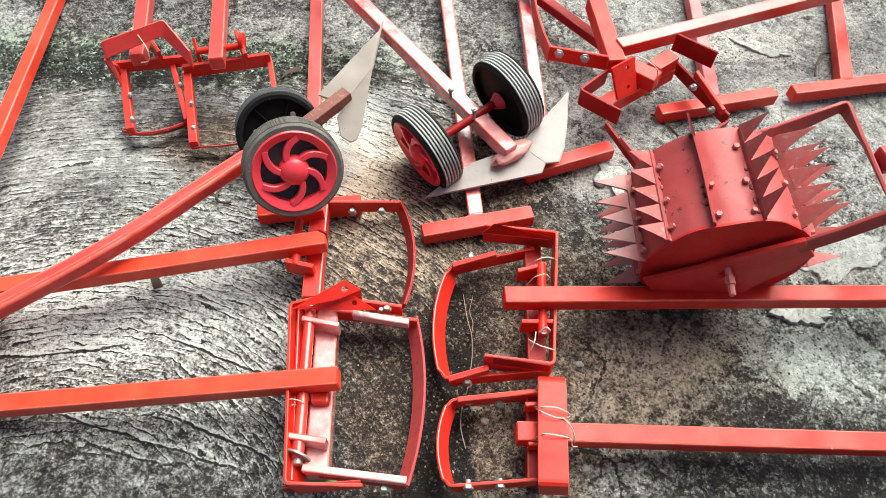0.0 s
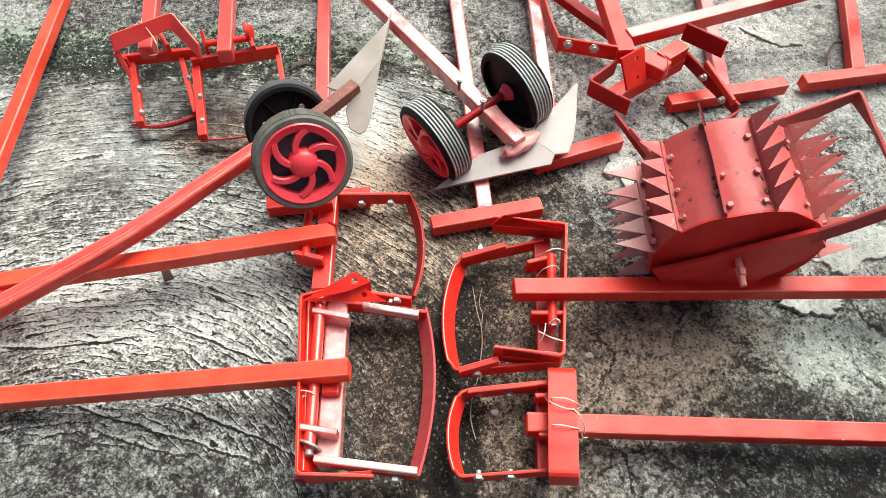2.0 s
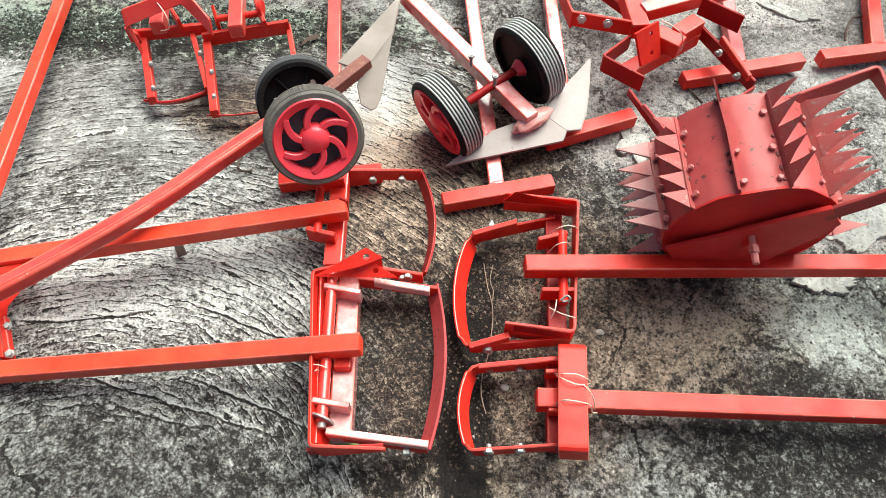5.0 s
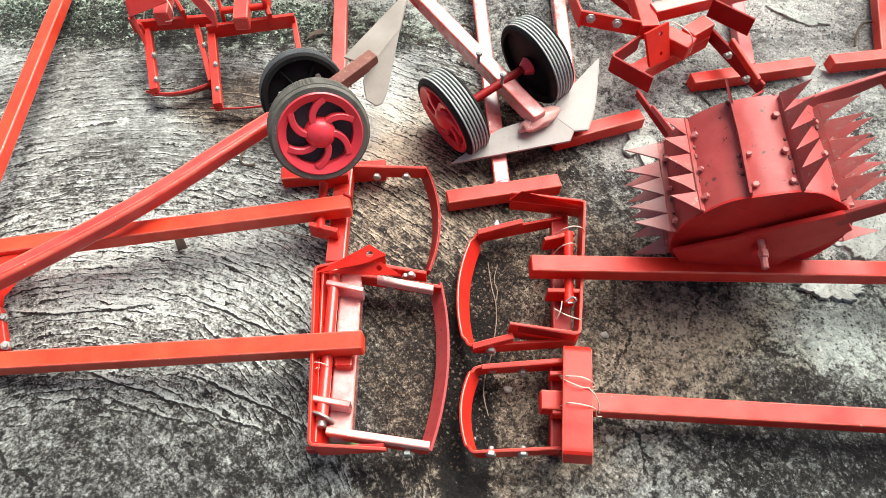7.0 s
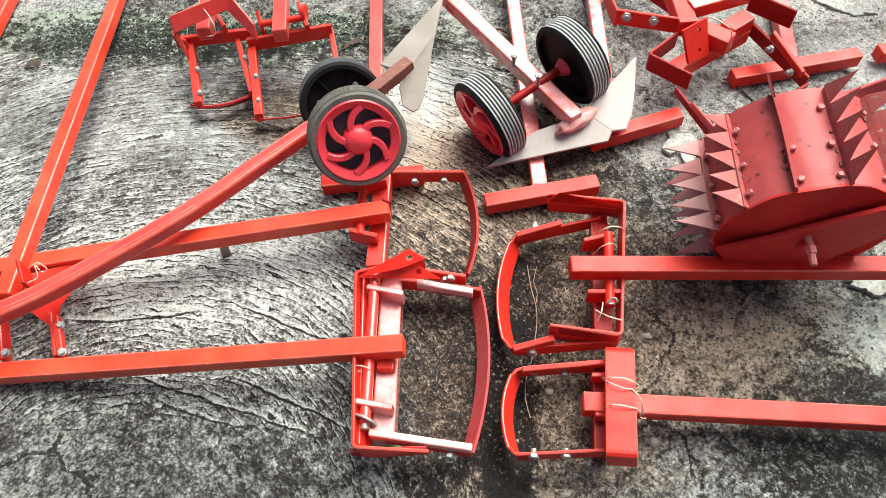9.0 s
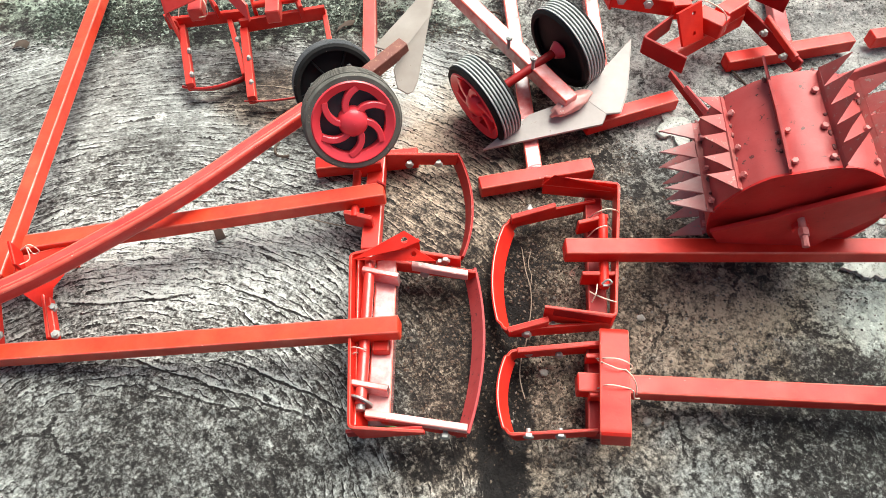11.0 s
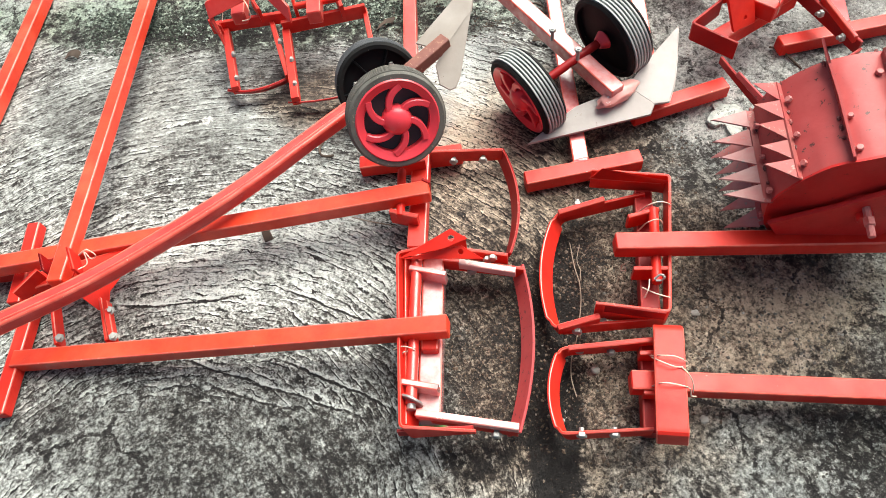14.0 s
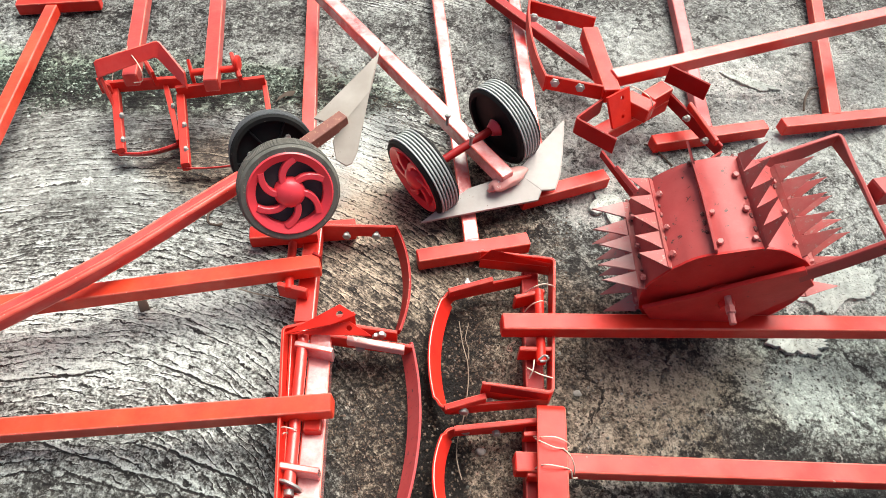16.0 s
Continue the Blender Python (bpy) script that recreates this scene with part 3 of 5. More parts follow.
def relief(X, Y):
    """Height of the slab: arced ledges on one part, thin broken layers on the other, a joint between."""
    r, a = np.hypot(X - ARC[0], Y - ARC[1]), np.arctan2(Y - ARC[1], X - ARC[0])
    left = np.clip((0.192 - X) / 0.12, 0, 1)
    r = r + 0.02 * lattice_noise(X / 0.1 + 40, Y / 0.1 + 40, 9)
    saw = (r * 84 + 0.9 * lattice_noise(r / 0.01 + 50, a * 9 + 10, 8)) % 1.0
    ridge = 0.9 * saw ** 2 + lattice_noise(r / 0.008 + 400, a * 7 + 30, 1) + 0.6 * lattice_noise(r / 0.016 + 900, a * 5 + 70, 2)
    H = left * 0.0029 * ridge
    H += 0.0022 * lattice_noise(X / 0.012 + 500, Y / 0.012 + 500, 3) * (1.3 - left) + 0.0010 * lattice_noise(X / 0.006 + 700, Y / 0.006 + 700, 4)
    H += 0.003 * lattice_noise(X / 0.05 + 300, Y / 0.05 + 300, 5)
    layer = lattice_noise(X / 0.10 + 150, Y / 0.10 + 150, 11) + 0.5 * lattice_noise(X / 0.034 + 250, Y / 0.034 + 250, 12) + 0.3 * lattice_noise(X / 0.012 + 350, Y / 0.012 + 350, 13)
    H += 0.0036 * (np.clip((layer - 0.10) / 0.04, 0, 1) + np.clip((layer + 0.10) / 0.04, 0, 1) - 1) * (1 - left)
    joint = 0.192 + 0.03 * lattice_noise(Y / 0.12 + 90, Y * 0 + 3, 6)
    H -= 0.010 * np.exp(-((X - joint) / 0.018) ** 2) * np.clip((0.033 - Y) / 0.15, 0, 1)
    far = np.clip((np.hypot(X, Y - 0.3) - 1.4) / 0.5, 0, 1)
    return H * (1 - far) - 0.002


def ground():
    inner = np.arange(-1.05, 1.2001, 0.0032)
    outer = np.array([1.3, 1.5, 2, 3, 5, 9, 18, 40, 100, 300, 900, 2500])
    xs = np.concatenate([-outer[::-1], inner, outer + 0.15])
    ys = np.concatenate([-outer[::-1] + 0.1, np.arange(-0.75, 1.2001, 0.0032), outer + 0.2])
    X, Y = np.meshgrid(xs, ys, indexing="ij")
    H = relief(X, Y)
    nx, ny = len(xs), len(ys)
    co = np.stack([X, Y, H], -1).reshape(-1, 3)
    i, j = np.meshgrid(np.arange(nx - 1), np.arange(ny - 1), indexing="ij")
    k = (i * ny + j).reshape(-1)
    quads = np.stack([k, k + ny, k + ny + 1, k + 1], -1)
    me = bpy.data.meshes.new("ground")
    me.from_pydata(co.tolist(), [], quads.tolist())
    me.polygons.foreach_set("use_smooth", [True] * len(me.polygons))
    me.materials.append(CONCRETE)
    return tagged(new("ground", me), "weathered rough grey concrete slab with arced float marks", "ground", kind="structure")


ground()


def scatter(name, label, category, material, zones, size, flat, seed):
    """Crumbs past counting, strewn over ovals (centre, half axes, how many), sunk a little into the slab."""
    rng = np.random.RandomState(seed)
    base = np.array(((1, 0, 0), (0, 1, 0), (-1, 0, 0), (0, -1, 0), (0, 0, 1), (0, 0, -1)), float)
    tris = np.array(((0, 1, 4), (1, 2, 4), (2, 3, 4), (3, 0, 4), (1, 0, 5), (2, 1, 5), (3, 2, 5), (0, 3, 5)))
    verts, faces, count = [], [], 0
    for cx, cy, rx, ry, n in zones:
        rad, turn = np.sqrt(rng.rand(n)) * (0.55 + 0.6 * rng.rand(n)), rng.rand(n) * 6.2832
        x, y = cx + rx * rad * np.cos(turn), cy + ry * rad * np.sin(turn)
        keep = lattice_noise(x / 0.045 + 60, y / 0.045 + 60, seed) + 0.7 * rng.rand(n) > 0.22
        x, y = x[keep], y[keep]
        m = len(x)
        z = relief(x, y)
        r = size * (0.35 + 1.3 * rng.rand(m) ** 2.5)
        shape = base[None] * (0.55 + 0.9 * rng.rand(m, 6, 1)) + 0.35 * (rng.rand(m, 6, 3) - 0.5)
        shape *= np.stack([r, r * (0.6 + 0.5 * rng.rand(m)), r * flat], -1)[:, None, :]
        c, d = np.cos(turn[keep] * 7), np.sin(turn[keep] * 7)
        px = shape[..., 0] * c[:, None] - shape[..., 1] * d[:, None] + x[:, None]
        py = shape[..., 0] * d[:, None] + shape[..., 1] * c[:, None] + y[:, None]
        verts.append(np.stack([px, py, shape[..., 2] + z[:, None] + 0.2 * (r * flat)[:, None]], -1).reshape(-1, 3))
        faces.append((tris[None] + (count + 6 * np.arange(m))[:, None, None]).reshape(-1, 3))
        count += 6 * m
    me = bpy.data.meshes.new(name)
    me.from_pydata(np.concatenate(verts).tolist(), [], np.concatenate(faces).tolist())
    me.materials.append(material)
    return tagged(new(name, me), label, category, kind="stuff")


scatter("grit", "loose brown soil crumbs and pale grit on the concrete", "grit", GRIT,
        ((0.067, -0.155, 0.10, 0.16, 2600), (0.230, -0.114, 0.13, 0.24, 5200), (0.321, -0.039, 0.16, 0.20, 3600), (0.209, 0.199, 0.20, 0.16, 2600), (-0.221, 0.305, 0.16, 0.10, 900), (-0.021, 0.476, 0.14, 0.14, 2200)), 0.0017, 0.6, 21)
scatter("gravel", "fine grey grit and pale chips on the concrete", "grit", GREY_GRIT,
        ((0.532, -0.066, 0.30, 0.10, 2600), (0.530, -0.214, 0.36, 0.12, 3200), (0.716, 0.515, 0.4, 0.16, 3000), (-0.208, -0.259, 0.30, 0.10, 1600)), 0.0016, 0.5, 23)
scatter("moss", "clumped grey-green moss and lichen on the concrete", "moss", MOSS_TUFT,
        ((-0.455, 0.517, 0.50, 0.055, 6500), (-0.228, 0.538, 0.16, 0.05, 1800), (-0.643, 0.459, 0.14, 0.06, 1500)), 0.0027, 0.55, 22)

# ---- T-handled hoes whose heads lie out of sight ----
HANDLES = "hoe handles on the slab"


def t_handle(bar0, bar1, foot, far, paint=None, label="red-painted square steel T-handle lying on the concrete"):
    th = thing("tool_handle", foot, label, "tool handle", HANDLES)
    part("crossbar", tube(bar0, bar1, 0.0248), RED, th)
    shaft = part("shaft", tube(foot, far, 0.0245), paint or RED, th)
    along = (Vector(bar1) - Vector(bar0)).normalized()
    mid = Vector(foot) + (Vector(far) - Vector(foot)).normalized() * 0.003
    part("weld", lump(mid - along * 0.013, mid + along * 0.013, 0.0045, foot[0] * 50), paint or RED, shaft, "lumpy painted weld bead")
    return th


t_handle((0.137, 0.110, 0.029), (0.312, 0.156, 0.029), (0.222, 0.142, 0.027), (0.117, 0.998, 0.035), RED_GLARE)
t_handle((0.302, 0.243, 0.029), (0.454, 0.307, 0.029), (0.339, 0.276, 0.027), (0.297, 1.018, 0.035), RED_GLARE)
t_handle((0.549, 0.398, 0.029), (0.772, 0.458, 0.029), (0.655, 0.438, 0.027), (0.683, 1.056, 0.035), RED_FADED)
t_handle((0.806, 0.465, 0.029), (1.025, 0.513, 0.029), (0.916, 0.496, 0.027), (1.042, 1.098, 0.035))
t_handle((-0.127, 0.137, 0.029), (0.036, 0.165, 0.029), (-0.044, 0.160, 0.027), (-0.150, 0.970, 0.035), RED_SHEEN)
t_handle((-1.020, 0.809, 0.029), (-0.814, 0.828, 0.029), (-0.906, 0.794, 0.027), (-0.811, -0.031, 0.030), RED_ORANGE)

# ---- stirrup hoes ----
HOES = "stirrup hoes on the slab"


def hoe(base, label="red-painted stirrup hoe with a bowed steel blade, lying on concrete"):
    return thing("stirrup_hoe", base, label, "hoe", HOES)


# hoe with the widest stirrup
h1 = hoe((0.003, -0.141, 0.000))
part("handle", tube((-0.579, -0.219, 0.030), (0.047, -0.161, 0.088), 0.0248), RED_ORANGE, h1)
part("crossbar", tube((-0.592, -0.134, 0.024), (-0.570, -0.297, 0.024), 0.0205), RED, h1)
# pale patches on tube and lugs are painted glare
part("cross_tube", tube((0.013, -0.040, 0.045), (0.030, -0.273, 0.045), 0.03), RED_GLARE, h1, "glossy red tube with its sky glare painted pale")
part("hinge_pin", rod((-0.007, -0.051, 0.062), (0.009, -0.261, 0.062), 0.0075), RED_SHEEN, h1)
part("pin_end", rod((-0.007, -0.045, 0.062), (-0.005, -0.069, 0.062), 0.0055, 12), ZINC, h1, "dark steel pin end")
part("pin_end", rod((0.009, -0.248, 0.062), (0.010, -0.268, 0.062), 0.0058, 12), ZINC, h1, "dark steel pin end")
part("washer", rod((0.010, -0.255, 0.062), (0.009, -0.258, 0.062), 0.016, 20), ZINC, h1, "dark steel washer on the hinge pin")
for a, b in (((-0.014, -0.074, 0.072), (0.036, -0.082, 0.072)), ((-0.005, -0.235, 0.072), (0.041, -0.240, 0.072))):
    part("lug", strap([up(a, -0.015), up(b, -0.015)], (0, 0, 0.028), 0.008), RED_GLARE, h1)
part("bracket", strap([(0.059, -0.026, 0.055), (-0.030, -0.055, 0.055), (0.004, -0.293, 0.055), (0.090, -0.287, 0.055)], [Vector((0, 0, 0.042)), Vector((-0.006, 0, 0.042)), Vector((-0.006, 0, 0.042)), Vector((0, -0.002, 0.014))], 0.004), RED, h1)
part("side_strap", strap([(0.028, -0.050, 0.040), (0.140, -0.055, 0.030)], (0, 0, 0.026), 0.005), RED, h1)
part("side_strap", strap([(0.013, -0.269, 0.040), (0.140, -0.278, 0.030)], (0, 0, 0.026), 0.005), RED, h1)
part("blade", strap(arc((0.131, -0.044, 0.022), (0.135, -0.279, 0.022), (0.016, 0, 0)), (0.016, 0, 0.024), 0.004), RED_PALE, h1, "bowed steel stirrup blade")
for p in ((0.096, -0.039, 0.040), (0.068, -0.059, 0.035), (0.114, -0.285, 0.035)):
    bolt(h1, p, (0, 1, 0))

part("flap", drilled([(-0.028, -0.070, 0.085), (0.041, -0.029, 0.100), (0.064, -0.038, 0.090), (0.033, -0.051, 0.085)], 0.004, [((0.042, -0.040, 0.093), 0.0045)]), RED, h1)
part("flap", drilled([(-0.025, -0.061, 0.070), (0.055, -0.043, 0.080), (0.085, -0.057, 0.070), (0.032, -0.059, 0.070)], 0.004, [((0.055, -0.050, 0.075), 0.004)]), RED, h1)
part("doubler", strap([(0.052, -0.058, 0.055), (0.129, -0.063, 0.045)], (0, 0, 0.014), 0.009), RED_WORN_LIT, h1, "worn strap with its top light painted pale")
part("doubler", strap([(0.016, -0.270, 0.055), (0.141, -0.277, 0.045)], (0, 0, 0.014), 0.009), RED_WORN_LIT, h1, "worn strap with its top light painted pale")
part("lower_arm", strap([(-0.006, -0.292, 0.045), (0.087, -0.283, 0.050)], (0, 0, 0.02), 0.004), RED_DARK, h1)
part("spacer", tube((0.023, -0.171, 0.060), (0.024, -0.188, 0.060), 0.022), RED, h1)
part("tie_wire", wire([(-0.022, -0.190, 0.060), (-0.007, -0.191, 0.075), (0.007, -0.193, 0.070), (-0.000, -0.191, 0.050), (-0.006, -0.196, 0.070), (-0.012, -0.199, 0.060)]), WIRE, h1)

part("back_plate", strap([(-0.019, -0.053, 0.045), (0.010, -0.285, 0.045)], (-0.012, 0, 0.03), 0.004), RED, h1)

# hoe under the wheel
h2 = hoe((-0.037, 0.074, 0.000))
part("handle", tube((-0.753, -0.106, 0.060), (0.001, 0.054, 0.082), 0.0248), RED_ORANGE, h2)
part("cross_tube", tube((-0.026, 0.151, 0.045), (-0.014, -0.027, 0.045), 0.027), RED, h2)
part("hinge_pin", rod((-0.047, 0.096, 0.062), (-0.039, 0.013, 0.062), 0.0065), RED, h2)
a, b = (-0.055, 0.021, 0.062), (-0.013, 0.012, 0.062)
part("lug", strap([up(a, -0.01), up(b, -0.01)], (0, 0, 0.03), 0.007), RED, h2)
part("side_strap", strap([(-0.019, 0.145, 0.035), (0.100, 0.154, 0.030)], (0, 0, 0.026), 0.005), RED, h2)
part("side_strap", strap([(-0.000, -0.023, 0.035), (0.117, -0.034, 0.030)], (0, 0, 0.026), 0.005), RED, h2)
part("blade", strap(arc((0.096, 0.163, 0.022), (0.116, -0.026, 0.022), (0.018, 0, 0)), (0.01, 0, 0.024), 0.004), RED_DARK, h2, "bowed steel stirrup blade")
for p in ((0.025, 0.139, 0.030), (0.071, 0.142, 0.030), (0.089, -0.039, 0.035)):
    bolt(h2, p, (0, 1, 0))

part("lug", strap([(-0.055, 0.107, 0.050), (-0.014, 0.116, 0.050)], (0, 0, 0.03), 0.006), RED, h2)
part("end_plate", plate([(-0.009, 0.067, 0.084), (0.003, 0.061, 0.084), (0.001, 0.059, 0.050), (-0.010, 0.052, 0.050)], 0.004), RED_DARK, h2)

# hoe with the long level handle
h3 = hoe((0.323, -0.001, 0.000))
part("handle", tube((0.258, -0.040, 0.098), (0.904, 0.010, 0.070), 0.0248), RED, h3)
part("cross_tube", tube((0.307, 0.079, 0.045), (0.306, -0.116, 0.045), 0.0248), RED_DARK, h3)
part("hinge_pin", rod((0.314, 0.029, 0.070), (0.311, -0.086, 0.070), 0.0065), RED, h3)
for a, b in (((0.280, 0.015, 0.070), (0.321, 0.028, 0.070)), ((0.283, -0.066, 0.070), (0.330, -0.064, 0.070))):
    part("lug", strap([up(a, -0.012), up(b, -0.012)], (0, 0, 0.03), 0.006), RED, h3)
part("bracket", strap([(0.232, 0.091, 0.055), (0.339, 0.083, 0.055), (0.323, -0.128, 0.055), (0.233, -0.120, 0.055)], (0, 0, 0.042), 0.004), RED, h3)
part("stirrup", stirrup((0.308, 0.069, 0.040), (0.189, 0.041, 0.026), (0.184, -0.139, 0.026), (0.319, -0.126, 0.040), (-0.016, 0, 0), (-0.017, 0, 0.022)), RED, h3, "bowed flat steel stirrup, bent from one strap")
for p in ((0.214, 0.054, 0.040), (0.212, -0.143, 0.035), (0.247, -0.130, 0.035)):
    bolt(h3, p, (0, 1, 0))

part("flap", plate([(0.228, 0.071, 0.080), (0.245, 0.085, 0.085), (0.335, 0.068, 0.080), (0.331, 0.078, 0.060)], 0.004), RED, h3)
part("doubler", strap([(0.250, 0.054, 0.050), (0.187, 0.035, 0.042)], (0, 0, 0.016), 0.008), RED, h3)
part("doubler", strap([(0.235, -0.120, 0.065), (0.319, -0.129, 0.065)], (0, 0, 0.02), 0.004), RED_DARK, h3)
part("doubler", strap([(0.239, -0.129, 0.050), (0.187, -0.144, 0.042)], (0, 0, 0.016), 0.008), RED, h3)
part("cotter_pin", wire([(0.306, -0.086, 0.080), (0.313, -0.082, 0.085), (0.318, -0.085, 0.085), (0.315, -0.087, 0.080), (0.308, -0.088, 0.080)], 0.0016), ZINC, h3)
part("tie_wire", wire([(0.296, 0.030, 0.060), (0.304, 0.024, 0.085), (0.318, 0.027, 0.090), (0.334, 0.030, 0.080), (0.339, 0.039, 0.050)]), WIRE, h3)
part("tie_wire", wire([(0.294, -0.001, 0.060), (0.301, -0.004, 0.085), (0.315, -0.001, 0.090), (0.325, 0.006, 0.070)]), WIRE, h3)
part("tie_wire", wire([(0.292, -0.093, 0.070), (0.306, -0.106, 0.080), (0.325, -0.109, 0.075)]), WIRE, h3)
part("tie_wire", wire([(0.302, -0.081, 0.070), (0.298, -0.100, 0.080), (0.294, -0.108, 0.070)]), WIRE, h3)
part("tie_wire", wire([(0.281, -0.044, 0.050), (0.274, -0.044, 0.040), (0.272, -0.046, 0.030), (0.277, -0.053, 0.040), (0.274, -0.052, 0.050)]), WIRE, h3)

# hoe with the turned bracket
h4 = hoe((0.306, -0.200, 0.000))
part("handle", tube((0.274, -0.213, 0.060), (0.835, -0.202, 0.050), 0.0248), RED, h4)
part("cross_tube", tube((0.304, -0.148, 0.038), (0.302, -0.270, 0.038), 0.027), RED_DARK, h4)
part("bracket", strap([(0.323, -0.138, 0.050), (0.318, -0.153, 0.080), (0.313, -0.282, 0.080), (0.318, -0.284, 0.050)], (0.036, 0, 0), 0.005), RED, h4)
part("stirrup", stirrup((0.307, -0.157, 0.035), (0.194, -0.168, 0.026), (0.194, -0.278, 0.026), (0.299, -0.268, 0.035), (-0.012, 0, 0), (-0.014, 0, 0.022)), RED, h4, "bowed flat steel stirrup, bent from one strap")
for p in ((0.216, -0.278, 0.035), (0.255, -0.275, 0.035)):
    bolt(h4, p, (0, 1, 0))

part("lug", strap([(0.286, -0.179, 0.050), (0.308, -0.177, 0.050)], (0, 0, 0.022), 0.006), RED, h4)
part("lug", strap([(0.289, -0.227, 0.045), (0.307, -0.227, 0.045)], (0, 0, 0.022), 0.006), RED, h4)
part("doubler", strap([(0.306, -0.157, 0.048), (0.200, -0.171, 0.042)], (0, 0, 0.012), 0.007), RED, h4)
part("tie_wire", wire([(0.298, -0.182, 0.060), (0.304, -0.192, 0.087), (0.319, -0.193, 0.090), (0.332, -0.197, 0.088), (0.340, -0.195, 0.070), (0.332, -0.202, 0.080), (0.319, -0.205, 0.088), (0.303, -0.199, 0.088), (0.298, -0.188, 0.070)]), WIRE, h4)
part("tie_wire", wire([(0.298, -0.221, 0.060), (0.304, -0.226, 0.088), (0.321, -0.227, 0.088), (0.336, -0.228, 0.080), (0.342, -0.230, 0.060), (0.350, -0.227, 0.050)]), WIRE, h4)
part("tie_wire", wire([(0.328, -0.204, 0.085), (0.337, -0.211, 0.080), (0.343, -0.218, 0.070), (0.346, -0.224, 0.055)]), WIRE, h4)
for p in ((0.215, -0.168, 0.030), (0.255, -0.168, 0.030)):
    bolt(h4, p, (0, 1, 0), 0.0055)

# two hoes whose handles lead away
h5 = hoe((-0.440, 0.502, -0.000))
part("handle", tube((-0.380, 0.415, 0.095), (-0.472, 0.816, 0.085), 0.0248), RED_SHEEN, h5)
part("cross_bar", strap([(-0.443, 0.419, 0.060), (-0.303, 0.447, 0.060)], (0, 0, 0.024), 0.007), RED, h5)
part("bracket", strap([(-0.410, 0.384, 0.060), (-0.424, 0.400, 0.115), (-0.333, 0.452, 0.125), (-0.286, 0.421, 0.085)], [Vector((0, 0.008, 0.03)), Vector((-0.004, 0.016, 0.024)), Vector((0.004, 0.018, 0.022)), Vector((0, 0.010, 0.028))], 0.005), RED_SHEEN, h5)
part("side_strap", strap([(-0.420, 0.422, 0.050), (-0.375, 0.293, 0.030)], (0, 0, 0.018), 0.013), RED, h5)
part("side_strap", strap([(-0.339, 0.448, 0.050), (-0.284, 0.321, 0.030)], (0, 0, 0.018), 0.009), RED, h5)
part("blade", strap(arc((-0.393, 0.302, 0.020), (-0.289, 0.329, 0.020), (0, -0.014, 0)), (0, -0.012, 0.016), 0.005), RED_DARK, h5, "bowed steel stirrup blade")
part("lug", strap([(-0.363, 0.453, 0.085), (-0.343, 0.426, 0.080)], (0, 0, 0.03), 0.006), RED, h5)
part("lug", strap([(-0.435, 0.407, 0.075), (-0.418, 0.410, 0.060)], (0, 0, 0.03), 0.005), RED, h5)
part("tie_wire", wire([(-0.406, 0.402, 0.090), (-0.403, 0.431, 0.110), (-0.384, 0.439, 0.130), (-0.369, 0.429, 0.125), (-0.347, 0.401, 0.120), (-0.349, 0.396, 0.100), (-0.368, 0.401, 0.090)]), WIRE, h5)
part("tie_wire", wire([(-0.430, 0.448, 0.100), (-0.396, 0.436, 0.125), (-0.384, 0.440, 0.125), (-0.381, 0.448, 0.130)]), WIRE, h5)
for p in ((-0.390, 0.361, 0.050), (-0.374, 0.311, 0.042), (-0.310, 0.392, 0.050)):
    bolt(h5, p, (1, 0, 0), 0.0055, 0.005, 0.004)
h6 = hoe((-0.267, 0.511, 0.000))
part("handle", tube((-0.232, 0.396, 0.110), (-0.321, 0.824, 0.090), 0.0248), RED_SHEEN, h6)
part("cross_bar", strap([(-0.306, 0.416, 0.060), (-0.159, 0.458, 0.060)], (0, 0, 0.028), 0.007), RED, h6)
part("side_strap", strap([(-0.302, 0.416, 0.050), (-0.259, 0.267, 0.030)], (0, 0, 0.018), 0.014), RED, h6)
part("side_strap", strap([(-0.164, 0.466, 0.050), (-0.115, 0.302, 0.030)], (0, 0, 0.018), 0.009), RED, h6)
part("blade", strap(arc((-0.274, 0.273, 0.020), (-0.119, 0.312, 0.020), (0, -0.010, 0)), (0, -0.015, 0.016), 0.003), RED_DARK, h6, "bowed steel stirrup blade")
part("hinge_pin", rod((-0.279, 0.436, 0.090), (-0.202, 0.455, 0.090), 0.006), RED, h6)

part("lug", strap([(-0.283, 0.447, 0.095), (-0.277, 0.430, 0.075)], (0, 0, 0.03), 0.006), RED, h6)
part("lug", strap([(-0.214, 0.473, 0.095), (-0.194, 0.435, 0.075)], (0, 0, 0.03), 0.007), RED, h6)
part("pin_head", rod((-0.205, 0.457, 0.098), (-0.198, 0.457, 0.098), 0.015, 20), RED, h6)
for p in ((-0.278, 0.346, 0.050), (-0.264, 0.296, 0.042)):
    bolt(h6, p, (1, 0, 0), 0.0055, 0.005, 0.004)

# hoe by the far side of the slab, partly under the others
h7 = hoe((-0.553, -0.067, 0.000))
part("handle", tube((-0.513, -0.124, 0.090), (-0.652, 0.700, 0.030), 0.0225), RED_ORANGE, h7)
part("crossbar", tube((-0.727, 0.704, 0.029), (-0.568, 0.738, 0.029), 0.0248), RED, h7)
part("side_strap", strap([(-0.480, -0.096, 0.040), (-0.436, -0.189, 0.030)], (0, 0, 0.024), 0.005), RED, h7)
part("side_strap", strap([(-0.542, -0.127, 0.040), (-0.510, -0.198, 0.030)], (0, 0, 0.024), 0.005), RED, h7)

part("cross_tube", tube((-0.579, -0.113, 0.060), (-0.440, -0.062, 0.060), 0.027), RED, h7)
